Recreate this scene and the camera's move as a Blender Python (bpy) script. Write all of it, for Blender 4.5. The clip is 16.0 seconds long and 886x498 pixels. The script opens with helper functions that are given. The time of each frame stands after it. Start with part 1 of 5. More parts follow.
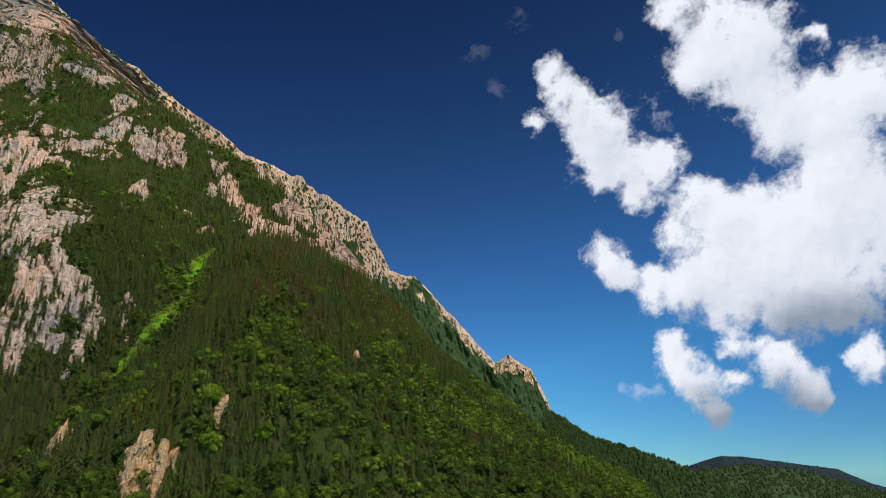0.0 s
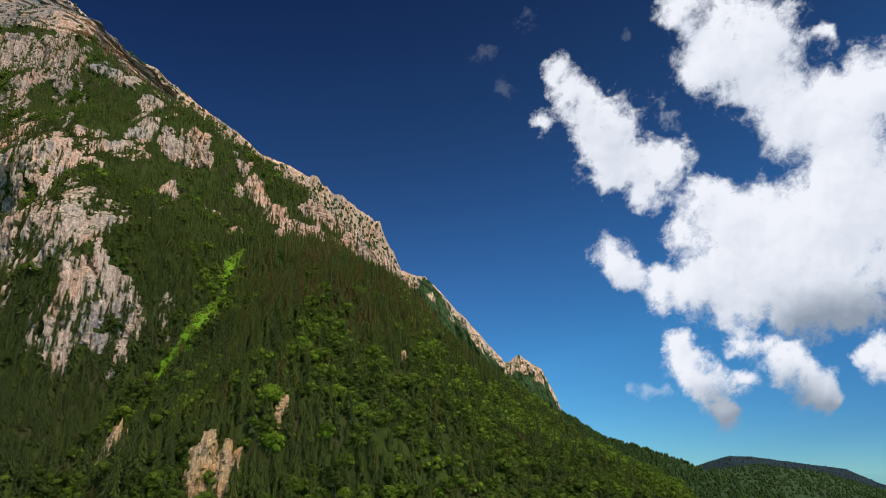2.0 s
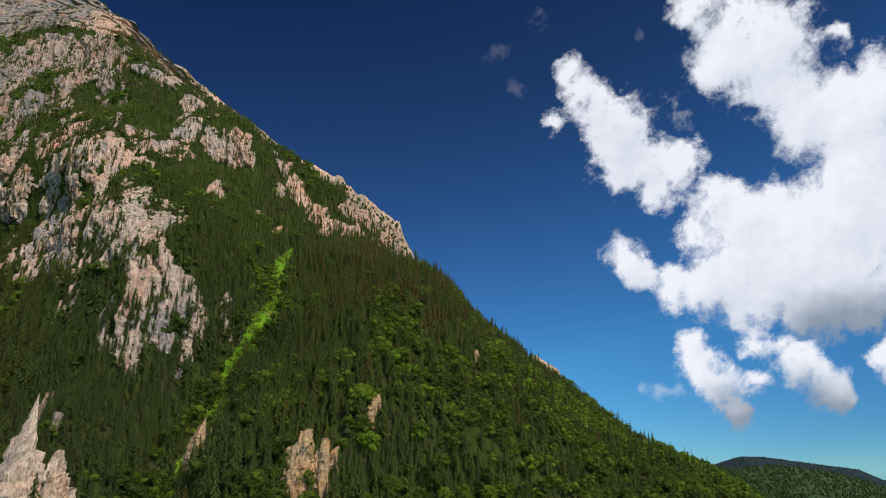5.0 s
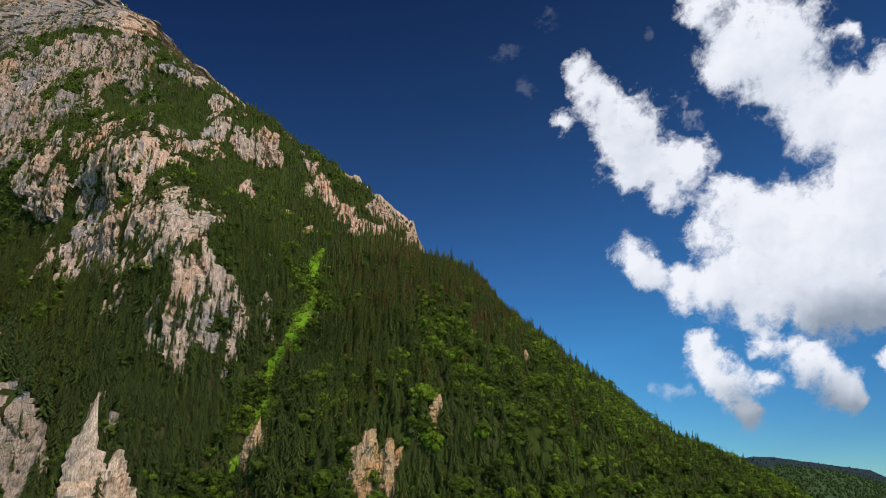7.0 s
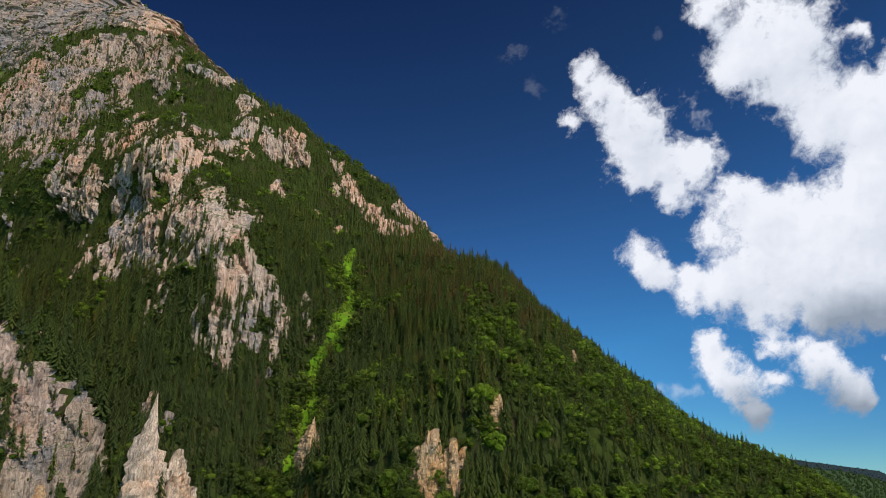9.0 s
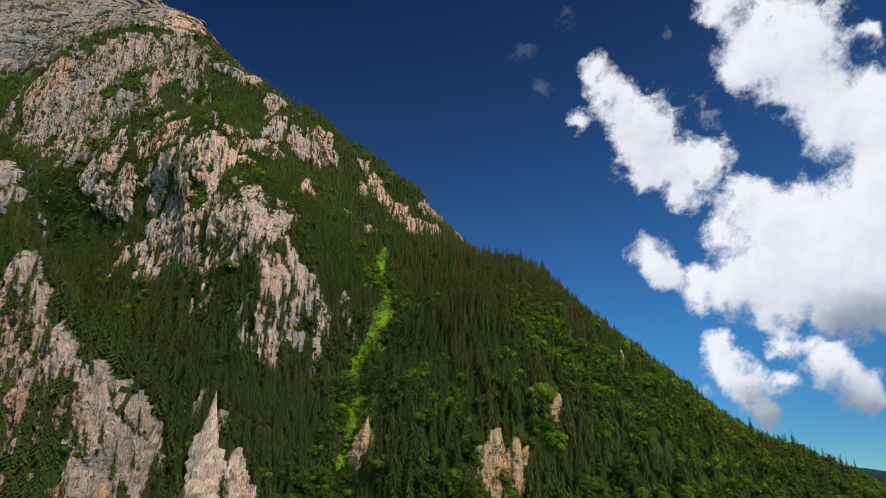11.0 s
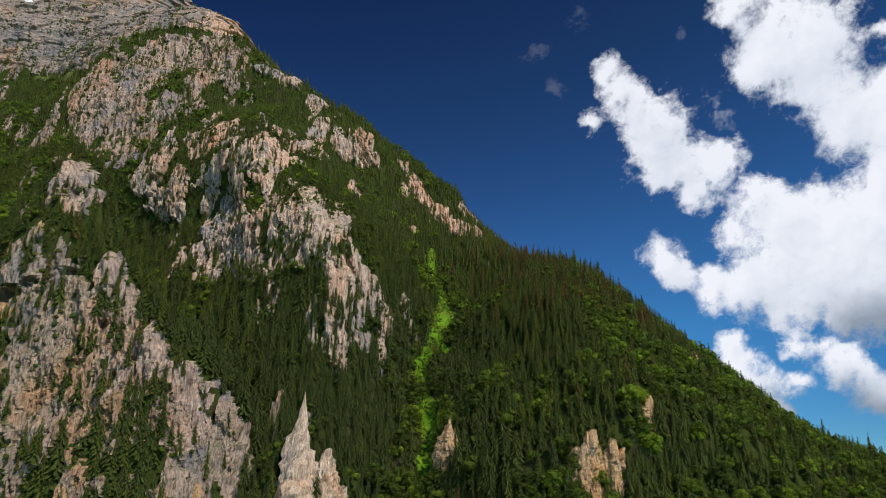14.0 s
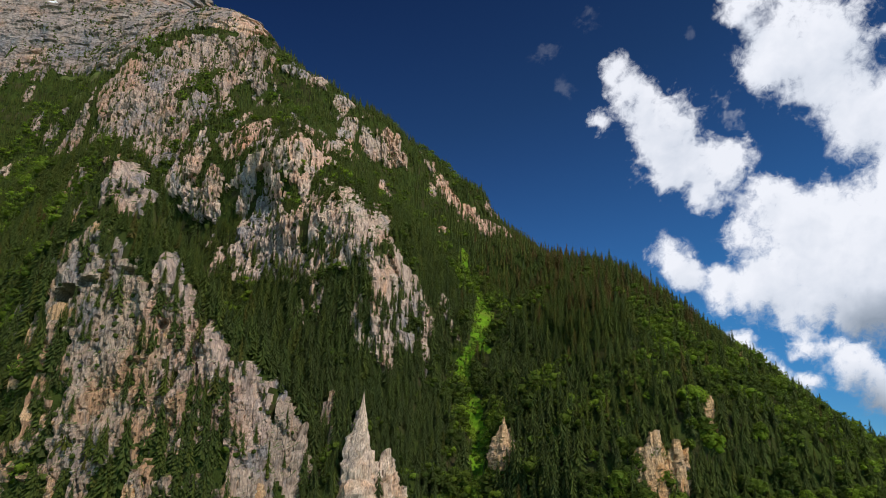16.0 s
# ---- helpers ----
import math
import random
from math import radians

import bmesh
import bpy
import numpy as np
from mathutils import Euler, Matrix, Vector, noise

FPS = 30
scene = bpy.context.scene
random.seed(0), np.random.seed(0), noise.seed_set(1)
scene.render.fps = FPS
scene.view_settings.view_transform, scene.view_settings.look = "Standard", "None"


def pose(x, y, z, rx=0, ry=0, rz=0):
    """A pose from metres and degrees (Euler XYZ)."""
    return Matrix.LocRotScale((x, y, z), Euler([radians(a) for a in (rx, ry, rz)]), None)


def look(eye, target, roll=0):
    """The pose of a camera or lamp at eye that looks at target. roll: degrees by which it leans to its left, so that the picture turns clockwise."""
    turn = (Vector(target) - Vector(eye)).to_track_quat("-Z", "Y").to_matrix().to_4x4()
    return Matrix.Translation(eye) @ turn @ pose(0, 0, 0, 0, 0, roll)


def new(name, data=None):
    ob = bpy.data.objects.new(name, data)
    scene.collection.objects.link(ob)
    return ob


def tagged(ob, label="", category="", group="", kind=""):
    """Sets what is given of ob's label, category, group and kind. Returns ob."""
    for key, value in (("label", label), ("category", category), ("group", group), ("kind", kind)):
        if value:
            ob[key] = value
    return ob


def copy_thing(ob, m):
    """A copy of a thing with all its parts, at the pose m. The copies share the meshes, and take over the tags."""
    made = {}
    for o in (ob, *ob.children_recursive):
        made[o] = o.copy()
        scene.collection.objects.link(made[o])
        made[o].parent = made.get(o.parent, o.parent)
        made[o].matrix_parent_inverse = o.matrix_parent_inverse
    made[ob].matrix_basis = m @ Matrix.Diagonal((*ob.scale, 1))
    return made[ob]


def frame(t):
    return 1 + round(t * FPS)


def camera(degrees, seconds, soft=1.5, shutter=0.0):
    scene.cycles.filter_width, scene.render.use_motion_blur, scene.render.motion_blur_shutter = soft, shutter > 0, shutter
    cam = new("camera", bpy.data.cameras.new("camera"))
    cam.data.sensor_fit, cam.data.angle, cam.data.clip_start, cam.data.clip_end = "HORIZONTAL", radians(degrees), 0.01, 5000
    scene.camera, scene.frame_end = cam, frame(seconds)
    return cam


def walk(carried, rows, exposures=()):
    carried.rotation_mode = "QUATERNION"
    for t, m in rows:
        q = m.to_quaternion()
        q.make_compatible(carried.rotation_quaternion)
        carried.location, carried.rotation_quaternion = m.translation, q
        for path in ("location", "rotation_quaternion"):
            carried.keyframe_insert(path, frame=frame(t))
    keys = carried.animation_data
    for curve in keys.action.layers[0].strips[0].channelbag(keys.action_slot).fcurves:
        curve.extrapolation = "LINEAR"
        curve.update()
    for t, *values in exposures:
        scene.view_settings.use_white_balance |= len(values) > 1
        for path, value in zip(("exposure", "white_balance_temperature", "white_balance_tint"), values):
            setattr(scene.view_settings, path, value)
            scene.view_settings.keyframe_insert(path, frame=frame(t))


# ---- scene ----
cam = camera(66.0, 16.0, soft=0.7)
PATH = [
    (0, (2.612, -1.804, 121.668), (2.605, 0.097, 122.289), 0.0),
    (0.5, (-6.183, -2.311, 121.566), (-6.191, -0.41, 122.186), -0.1),
    (1, (-14.978, -2.179, 121.603), (-14.987, -0.278, 122.223), -0.1),
    (1.5, (-23.756, -2.241, 121.738), (-23.767, -0.34, 122.358), -0.1),
    (2, (-32.531, -2.491, 121.574), (-32.543, -0.59, 122.195), -0.0),
    (2.5, (-41.563, -2.835, 121.787), (-41.576, -0.934, 122.407), -0.0),
    (3, (-50.622, -2.858, 121.792), (-50.637, -0.956, 122.412), 0.0),
    (3.5, (-59.901, -3.346, 121.913), (-59.917, -1.444, 122.533), 0.0),
    (4, (-68.892, -3.262, 121.711), (-68.909, -1.361, 122.332), 0.1),
    (6.5, (-112.704, -2.37, 121.497), (-112.732, -0.468, 122.117), 0.1),
    (7, (-121.538, -2.211, 121.653), (-121.569, -0.31, 122.273), 0.2),
    (7.5, (-130.346, -2.768, 121.611), (-130.378, -0.867, 122.231), 0.3),
    (8, (-139.051, -2.946, 121.474), (-139.085, -1.045, 122.094), 0.3),
    (8.5, (-148.166, -3.219, 121.373), (-148.2, -1.317, 121.993), 0.3),
    (9, (-156.891, -3.204, 121.475), (-156.928, -1.303, 122.095), 0.3),
    (11.5, (-200.443, -4.284, 121.05), (-200.49, -2.383, 121.667), 0.5),
    (12, (-209.362, -4.441, 120.928), (-209.411, -2.539, 121.545), 0.5),
    (12.5, (-218.229, -4.618, 121.098), (-218.278, -2.716, 121.715), 0.5),
    (13, (-226.945, -5.066, 121.081), (-226.997, -3.165, 121.699), 0.5),
    (13.5, (-235.627, -5.234, 121.101), (-235.68, -3.333, 121.72), 0.6),
    (14, (-244.793, -5.804, 121.245), (-244.849, -3.903, 121.864), 0.6),
    (14.5, (-253.484, -6.213, 121.16), (-253.541, -4.312, 121.779), 0.6),
    (15, (-262.186, -6.637, 121.412), (-262.246, -4.736, 122.032), 0.6),
    (15.5, (-271.003, -7.184, 121.398), (-271.065, -5.283, 122.017), 0.7),
    (16, (-279.795, -7.274, 120.842), (-279.859, -5.374, 121.461), 0.7),
]
walk(cam, [(t, look(eye, target, roll)) for t, eye, target, roll in PATH])

# ---- daylight ----
SUN_FROM = Vector((0.46, -0.52, 0.72)).normalized()
sun = new("sun", bpy.data.lights.new("sun", "SUN"))
sun.data.energy, sun.data.angle, sun.data.color = 3.75, radians(0.53), (1.0, 0.91, 0.79)
sun.matrix_world = look(SUN_FROM * 3000, (0, 0, 0))
world = bpy.data.worlds.new("world")
scene.world = world
world.use_nodes = True
wn, wl = world.node_tree.nodes, world.node_tree.links
sky = wn.new("ShaderNodeTexSky")
sky.sky_type, sky.sun_disc = "NISHITA", False
sky.sun_elevation = math.asin(SUN_FROM.z)
sky.sun_rotation = math.atan2(SUN_FROM.x, SUN_FROM.y)
sky.altitude, sky.air_density, sky.dust_density, sky.ozone_density = 2000, 0.78, 0.0, 6.0
deep = wn.new("ShaderNodeHueSaturation")
deep.inputs["Hue"].default_value, deep.inputs["Saturation"].default_value = 0.505, 1.15
wl.new(sky.outputs[0], deep.inputs["Color"])
cool = wn.new("ShaderNodeMix")
cool.data_type, cool.blend_type = "RGBA", "MULTIPLY"
cool.inputs["Factor"].default_value, cool.inputs["B"].default_value = 1.0, (0.68, 1.0, 1.07, 1)
wl.new(deep.outputs[0], cool.inputs["A"])
# The sky is deepest high up and away from the sun, pale and bright low down.
way = wn.new("ShaderNodeTexCoord")
slant = wn.new("ShaderNodeVectorMath")
slant.operation = "DOT_PRODUCT"
slant.inputs[1].default_value = (-0.30, 0.0, 1.0)
wl.new(way.outputs["Generated"], slant.inputs[0])
span = wn.new("ShaderNodeMapRange")
span.inputs["From Min"].default_value, span.inputs["From Max"].default_value = -0.1, 0.9
wl.new(slant.outputs["Value"], span.inputs["Value"])
grade = wn.new("ShaderNodeValToRGB")
stops = ((0.0, (0.52, 0.61, 0.61)), (0.20, (0.84, 0.96, 0.83)), (0.35, (0.88, 0.80, 0.74)), (0.50, (0.74, 0.58, 0.56)),
         (0.57, (0.66, 0.50, 0.48)), (0.67, (0.55, 0.405, 0.42)), (0.78, (0.43, 0.31, 0.35)), (1.0, (0.42, 0.36, 0.38)))
while len(grade.color_ramp.elements) < len(stops):
    grade.color_ramp.elements.new(0.5)
for e, (at, c) in zip(grade.color_ramp.elements, stops):
    e.position, e.color = at, (*c, 1)
wl.new(span.outputs[0], grade.inputs[0])
graded = wn.new("ShaderNodeMix")
graded.data_type, graded.blend_type = "RGBA", "MULTIPLY"
graded.inputs["Factor"].default_value = 1.0
wl.new(cool.outputs["Result"], graded.inputs["A"])
wl.new(grade.outputs[0], graded.inputs["B"])
# Towards the sun, unseen behind the camera, it is boosted paler to fill shadows.
half = wn.new("ShaderNodeSeparateXYZ")
wl.new(way.outputs["Generated"], half.inputs[0])
back_fill = wn.new("ShaderNodeMapRange")
back_fill.interpolation_type = "SMOOTHSTEP"
back_fill.inputs["From Min"].default_value, back_fill.inputs["From Max"].default_value = 0.2, -0.8
wl.new(half.outputs["Y"], back_fill.inputs["Value"])
paler = wn.new("ShaderNodeMix")
paler.data_type, paler.blend_type = "RGBA", "MULTIPLY"
paler.inputs["B"].default_value = (7.0, 4.0, 2.5, 1)
wl.new(back_fill.outputs[0], paler.inputs["Factor"])
wl.new(graded.outputs["Result"], paler.inputs["A"])
wl.new(paler.outputs["Result"], wn["Background"].inputs["Color"])
wn["Background"].inputs["Strength"].default_value = 0.124
scene.view_settings.exposure = 0.0

# ---- materials ----
def material(name, rough=0.9):
    m = bpy.data.materials.new(name)
    m.use_nodes = True
    nt = m.node_tree
    b = nt.nodes["Principled BSDF"]
    b.inputs["Roughness"].default_value = rough
    b.inputs["Specular IOR Level"].default_value = 0.2
    return m, nt, b


def node(nt, kind, **values):
    n = nt.nodes.new(kind)
    for key, value in values.items():
        n.inputs[key.replace("_", " ")].default_value = value
    return n


def coords(nt, scale=(1, 1, 1)):
    geo = nt.nodes.new("ShaderNodeNewGeometry")
    mp = nt.nodes.new("ShaderNodeMapping")
    mp.inputs["Scale"].default_value = scale
    nt.links.new(geo.outputs["Position"], mp.inputs["Vector"])
    return mp.outputs[0]


def fbm_node(nt, scale, detail=6.0, rough=0.6, stretch=(1, 1, 1), warp=0.0):
    n = node(nt, "ShaderNodeTexNoise", Scale=scale, Detail=detail, Roughness=rough, Distortion=warp)
    nt.links.new(coords(nt, stretch), n.inputs["Vector"])
    return n.outputs["Fac"]


def ramp(nt, fac, *stops):
    r = nt.nodes.new("ShaderNodeValToRGB")
    e = r.color_ramp.elements
    while len(e) < len(stops):
        e.new(0.5)
    for k, (at, c) in zip(e, stops):
        k.position, k.color = at, (*c, 1)
    nt.links.new(fac, r.inputs[0])
    return r.outputs[0]


def mix(nt, fac, a, b, mode="MIX"):
    n = nt.nodes.new("ShaderNodeMix")
    n.data_type, n.blend_type = "RGBA", mode
    for sock, value in ((n.inputs["Factor"], fac), (n.inputs["A"], a), (n.inputs["B"], b)):
        if isinstance(value, bpy.types.NodeSocket):
            nt.links.new(value, sock)
        else:
            sock.default_value = value if isinstance(value, float) else (*value, 1)
    return n.outputs["Result"]


def bump(nt, bsdf, height, dist, strength=1.0):
    n = node(nt, "ShaderNodeBump", Distance=dist, Strength=strength)
    nt.links.new(height, n.inputs["Height"])
    nt.links.new(n.outputs[0], bsdf.inputs["Normal"])


def rock_material(name, pale, warm, grey, stretch, size=1.0, green=0.5):
    m, nt, b = material(name, 0.95)
    big = ramp(nt, fbm_node(nt, 0.024 / size, 7, 0.62, (1, 1, 0.6), 0.6), (0.37, grey), (0.47, pale), (0.53, pale), (0.63, warm))
    mid = ramp(nt, fbm_node(nt, 0.13 / size, 8, 0.68, stretch, 0.5), (0.34, (0.60, 0.57, 0.56)), (0.46, (0.95, 0.94, 0.93)), (0.66, (1.12, 1.10, 1.07)))
    col = mix(nt, 1.0, big, mid, "MULTIPLY")
    fine = ramp(nt, fbm_node(nt, 0.60 / size, 9, 0.82, stretch, 0.2), (0.38, (0.42, 0.40, 0.39)), (0.46, (0.88, 0.87, 0.86)), (0.54, (1.08, 1.07, 1.06)), (0.63, (1.36, 1.33, 1.29)))
    col = mix(nt, 1.0, col, fine, "MULTIPLY")
    thin = tuple(k * (0.45 if k < max(stretch) else 1.0) for k in stretch)
    streak = ramp(nt, fbm_node(nt, 0.42 / size, 5, 0.70, thin, 0.3), (0.36, (0.42, 0.40, 0.40)), (0.44, (0.95, 0.95, 0.95)), (0.64, (1.18, 1.16, 1.13)))
    col = mix(nt, 0.8, col, streak, "MULTIPLY")
    wob = node(nt, "ShaderNodeTexNoise", Scale=0.10 / size, Detail=5.0, Roughness=0.65)
    where = coords(nt, stretch)
    nt.links.new(coords(nt), wob.inputs["Vector"])
    shift = nt.nodes.new("ShaderNodeVectorMath")
    shift.operation = "MULTIPLY_ADD"
    nt.links.new(wob.outputs["Color"], shift.inputs[0])
    shift.inputs[1].default_value = (10 * size,) * 3
    nt.links.new(where, shift.inputs[2])
    for width, much in ((0.16, 0.48), (0.42, 0.30)):
        lines = nt.nodes.new("ShaderNodeTexVoronoi")
        lines.feature = "DISTANCE_TO_EDGE"
        lines.inputs["Scale"].default_value = width / size
        nt.links.new(shift.outputs[0], lines.inputs["Vector"])
        cracks = ramp(nt, lines.outputs["Distance"], (0.0, (0.25, 0.24, 0.24)), (0.05, (0.80, 0.80, 0.80)), (0.11, (1.05, 1.05, 1.05)))
        col = mix(nt, much, col, cracks, "MULTIPLY")
    rust = ramp(nt, fbm_node(nt, 0.040 / size, 6, 0.65, (1, 1, 0.55), 0.8), (0.56, (0, 0, 0)), (0.72, (0.75, 0.75, 0.75)))
    col = mix(nt, rust, col, mix(nt, 1.0, (0.46, 0.28, 0.17), fine, "MULTIPLY"))
    geo = nt.nodes.new("ShaderNodeNewGeometry")
    axis = nt.nodes.new("ShaderNodeSeparateXYZ")
    nt.links.new(geo.outputs["True Normal"], axis.inputs[0])
    grow = nt.nodes.new("ShaderNodeMath")
    grow.operation = "MULTIPLY_ADD"
    nt.links.new(fbm_node(nt, 0.12 / size, 6, 0.7), grow.inputs[0])
    grow.inputs[1].default_value = 1.6
    nt.links.new(axis.outputs[2], grow.inputs[2])
    step = node(nt, "ShaderNodeMapRange", From_Min=1.72 - 0.5 * green, From_Max=1.92 - 0.5 * green)
    nt.links.new(grow.outputs[0], step.inputs["Value"])
    col = mix(nt, step.outputs[0], col, (0.085, 0.10, 0.035))
    nt.links.new(col, b.inputs["Base Color"])
    high = nt.nodes.new("ShaderNodeMath")
    high.operation = "MULTIPLY_ADD"
    nt.links.new(fbm_node(nt, 0.12 / size, 5, 0.65, stretch, 0.5), high.inputs[0])
    high.inputs[1].default_value = 3.0
    nt.links.new(fbm_node(nt, 0.55 / size, 8, 0.72, stretch, 0.3), high.inputs[2])
    bump(nt, b, high.outputs[0], 1.3 * size, 0.9)
    return m


CLIFF = rock_material("limestone_cliff", (0.525, 0.395, 0.325), (0.53, 0.335, 0.245), (0.335, 0.30, 0.30), (1, 1, 0.20))
BEDDED = rock_material("bedded_limestone", (0.300, 0.243, 0.225), (0.42, 0.27, 0.205), (0.205, 0.192, 0.208), (0.4, 0.4, 1.2), 1.5, 0.35)
CREST = rock_material("warm_crest_limestone", (0.58, 0.385, 0.29), (0.58, 0.32, 0.215), (0.42, 0.33, 0.295), (1, 1, 0.28), 1.2, 0.05)
PALE = rock_material("pale_ridge_limestone", (0.70, 0.48, 0.355), (0.70, 0.40, 0.255), (0.46, 0.36, 0.30), (0.8, 0.8, 0.4), 2.2, 0.8)
UPPER = rock_material("upper_limestone_face", (0.425, 0.315, 0.265), (0.44, 0.275, 0.205), (0.275, 0.243, 0.25), (1, 1, 0.24), 1.1)
WALL = rock_material("stained_limestone_wall", (0.355, 0.270, 0.215), (0.38, 0.23, 0.14), (0.24, 0.212, 0.207), (1, 1, 0.20), 0.9, 0.6)
SPIRE = rock_material("pale_spire_limestone", (0.58, 0.445, 0.35), (0.56, 0.37, 0.255), (0.42, 0.335, 0.285), (1, 1, 0.36), 0.55, 0.2)
CRAG = rock_material("ochre_crag", (0.50, 0.325, 0.185), (0.52, 0.275, 0.115), (0.36, 0.28, 0.22), (1, 1, 0.5), 0.5, 0.2)


def ground_material(name, dark, light, brown):
    m, nt, b = material(name, 1.0)
    b.inputs["Specular IOR Level"].default_value = 0.0
    col = ramp(nt, fbm_node(nt, 0.10, 6, 0.65), (0.35, dark), (0.62, light))
    litter = ramp(nt, fbm_node(nt, 0.035, 5, 0.6), (0.50, (0, 0, 0)), (0.66, (1, 1, 1)))
    col = mix(nt, litter, col, brown)
    nt.links.new(col, b.inputs["Base Color"])
    bump(nt, b, fbm_node(nt, 0.6, 5, 0.7), 0.8)
    return m


FLOOR = ground_material("forest_floor", (0.026, 0.037, 0.009), (0.044, 0.060, 0.014), (0.054, 0.046, 0.022))
GRASS = ground_material("gully_grass", (0.085, 0.170, 0.012), (0.145, 0.280, 0.016), (0.16, 0.20, 0.03))
MEADOW = ground_material("mountain_meadow", (0.085, 0.105, 0.028), (0.13, 0.15, 0.045), (0.17, 0.15, 0.07))
VALLEY = ground_material("valley_ground", (0.07, 0.12, 0.03), (0.12, 0.19, 0.05), (0.13, 0.14, 0.06))


def leaf_material(name, stops, rough=0.75, sprays=0.0):
    m, nt, b = material(name, rough)
    at = nt.nodes.new("ShaderNodeAttribute")
    at.attribute_name = "tint"
    col = ramp(nt, at.outputs["Fac"], *stops)
    fine = ramp(nt, fbm_node(nt, 0.9, 3, 0.6), (0.3, (0.85, 0.85, 0.85)), (0.7, (1.6, 1.6, 1.6)))
    col = mix(nt, 1.0, col, fine, "MULTIPLY")
    nt.links.new(col, b.inputs["Base Color"])
    through_leaf = node(nt, "ShaderNodeBsdfTranslucent")
    nt.links.new(col, through_leaf.inputs["Color"])
    blend = nt.nodes.new("ShaderNodeMixShader")
    blend.inputs[0].default_value = 0.52
    nt.links.new(b.outputs[0], blend.inputs[1])
    nt.links.new(through_leaf.outputs[0], blend.inputs[2])
    nt.links.new(blend.outputs[0], nt.nodes["Material Output"].inputs["Surface"])
    if sprays:
        bump(nt, b, fbm_node(nt, sprays, 4, 0.7), 1.1, 1.0)
    return m


SPRUCE = leaf_material("spruce_needles", ((0.0, (0.058, 0.075, 0.020)), (0.4, (0.070, 0.094, 0.019)), (0.72, (0.092, 0.106, 0.018)), (0.86, (0.104, 0.084, 0.020)), (1.0, (0.108, 0.072, 0.023))))
BEECH = leaf_material("beech_leaves", ((0.0, (0.066, 0.092, 0.015)), (0.45, (0.116, 0.164, 0.018)), (0.8, (0.178, 0.250, 0.022)), (1.0, (0.22, 0.310, 0.027))), 0.8, 1.3)
BARK, bark_nt, bark_b = material("bark", 0.95)
bark_nt.links.new(ramp(bark_nt, fbm_node(bark_nt, 2.0, 4, 0.6, (1, 1, 0.2)), (0.3, (0.06, 0.045, 0.035)), (0.7, (0.16, 0.13, 0.11))), bark_b.inputs["Base Color"])


# haze: share of blue-grey distance haze mixed into the woods' own colour.
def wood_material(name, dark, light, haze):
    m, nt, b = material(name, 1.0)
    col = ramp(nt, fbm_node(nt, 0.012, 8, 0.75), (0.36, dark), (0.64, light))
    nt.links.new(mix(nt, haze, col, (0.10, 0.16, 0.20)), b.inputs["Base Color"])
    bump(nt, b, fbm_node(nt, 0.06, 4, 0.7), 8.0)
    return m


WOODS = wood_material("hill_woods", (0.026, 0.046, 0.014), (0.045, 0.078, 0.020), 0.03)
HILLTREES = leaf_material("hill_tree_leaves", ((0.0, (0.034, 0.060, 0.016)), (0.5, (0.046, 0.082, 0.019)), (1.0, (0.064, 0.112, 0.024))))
# Far leaves and far woods carry the distance haze as a dark blue tint.
FARTREES = leaf_material("haze_tinted_far_leaves", ((0.0, (0.014, 0.026, 0.032)), (1.0, (0.018, 0.032, 0.036))))
FARWOODS = wood_material("haze_tinted_far_woods", (0.010, 0.019, 0.022), (0.015, 0.026, 0.028), 0.08)

SNOW, snow_nt, snow_b = material("old_snow", 0.7)
snow_nt.links.new(ramp(snow_nt, fbm_node(snow_nt, 0.3, 5), (0.3, (0.62, 0.64, 0.68)), (0.7, (0.82, 0.83, 0.86))), snow_b.inputs["Base Color"])

SNAG, snag_nt, snag_b = material("bleached_deadwood", 0.9)
snag_nt.links.new(ramp(snag_nt, fbm_node(snag_nt, 1.5, 5, 0.6, (1, 1, 0.15)), (0.3, (0.20, 0.18, 0.16)), (0.7, (0.46, 0.43, 0.40))), snag_b.inputs["Base Color"])

# ---- relief ----
def hash01(ix, iy, seed):
    h = (ix.astype(np.int64) * 374761393 + iy.astype(np.int64) * 668265263 + seed * 974634541) & 0x7FFFFFFF
    h = ((h ^ (h >> 13)) * 1274126177) & 0x7FFFFFFF
    h = ((h ^ (h >> 16)) * 2246822519) & 0x7FFFFFFF
    return ((h ^ (h >> 15)) & 0xFFFFFF) / float(0xFFFFFF)


def vnoise(x, y, seed=0):
    ix, iy = np.floor(x), np.floor(y)
    fx, fy = x - ix, y - iy
    fx, fy = fx * fx * fx * (fx * (fx * 6 - 15) + 10), fy * fy * fy * (fy * (fy * 6 - 15) + 10)
    a, b = hash01(ix, iy, seed), hash01(ix + 1, iy, seed)
    c, d = hash01(ix, iy + 1, seed), hash01(ix + 1, iy + 1, seed)
    return (a + (b - a) * fx) * (1 - fy) + (c + (d - c) * fx) * fy - 0.5


def fbm(x, y, octaves=4, seed=0, gain=0.5):
    out, amp = 0.0, 1.0
    for k in range(octaves):
        out = out + amp * vnoise(x, y, seed + 17 * k)
        x, y, amp = x * 2.03 + 11.3, y * 2.03 - 7.1, amp * gain
    return out


def ridged(x, y, octaves=4, seed=0):
    out, amp = 0.0, 1.0
    for k in range(octaves):
        out = out + amp * (0.5 - 2 * np.abs(vnoise(x, y, seed + 31 * k)))
        x, y, amp = x * 2.1 + 3.7, y * 2.1 + 9.2, amp * 0.5
    return out


def smooth(t):
    t = np.clip(t, 0, 1)
    return t * t * (3 - 2 * t)


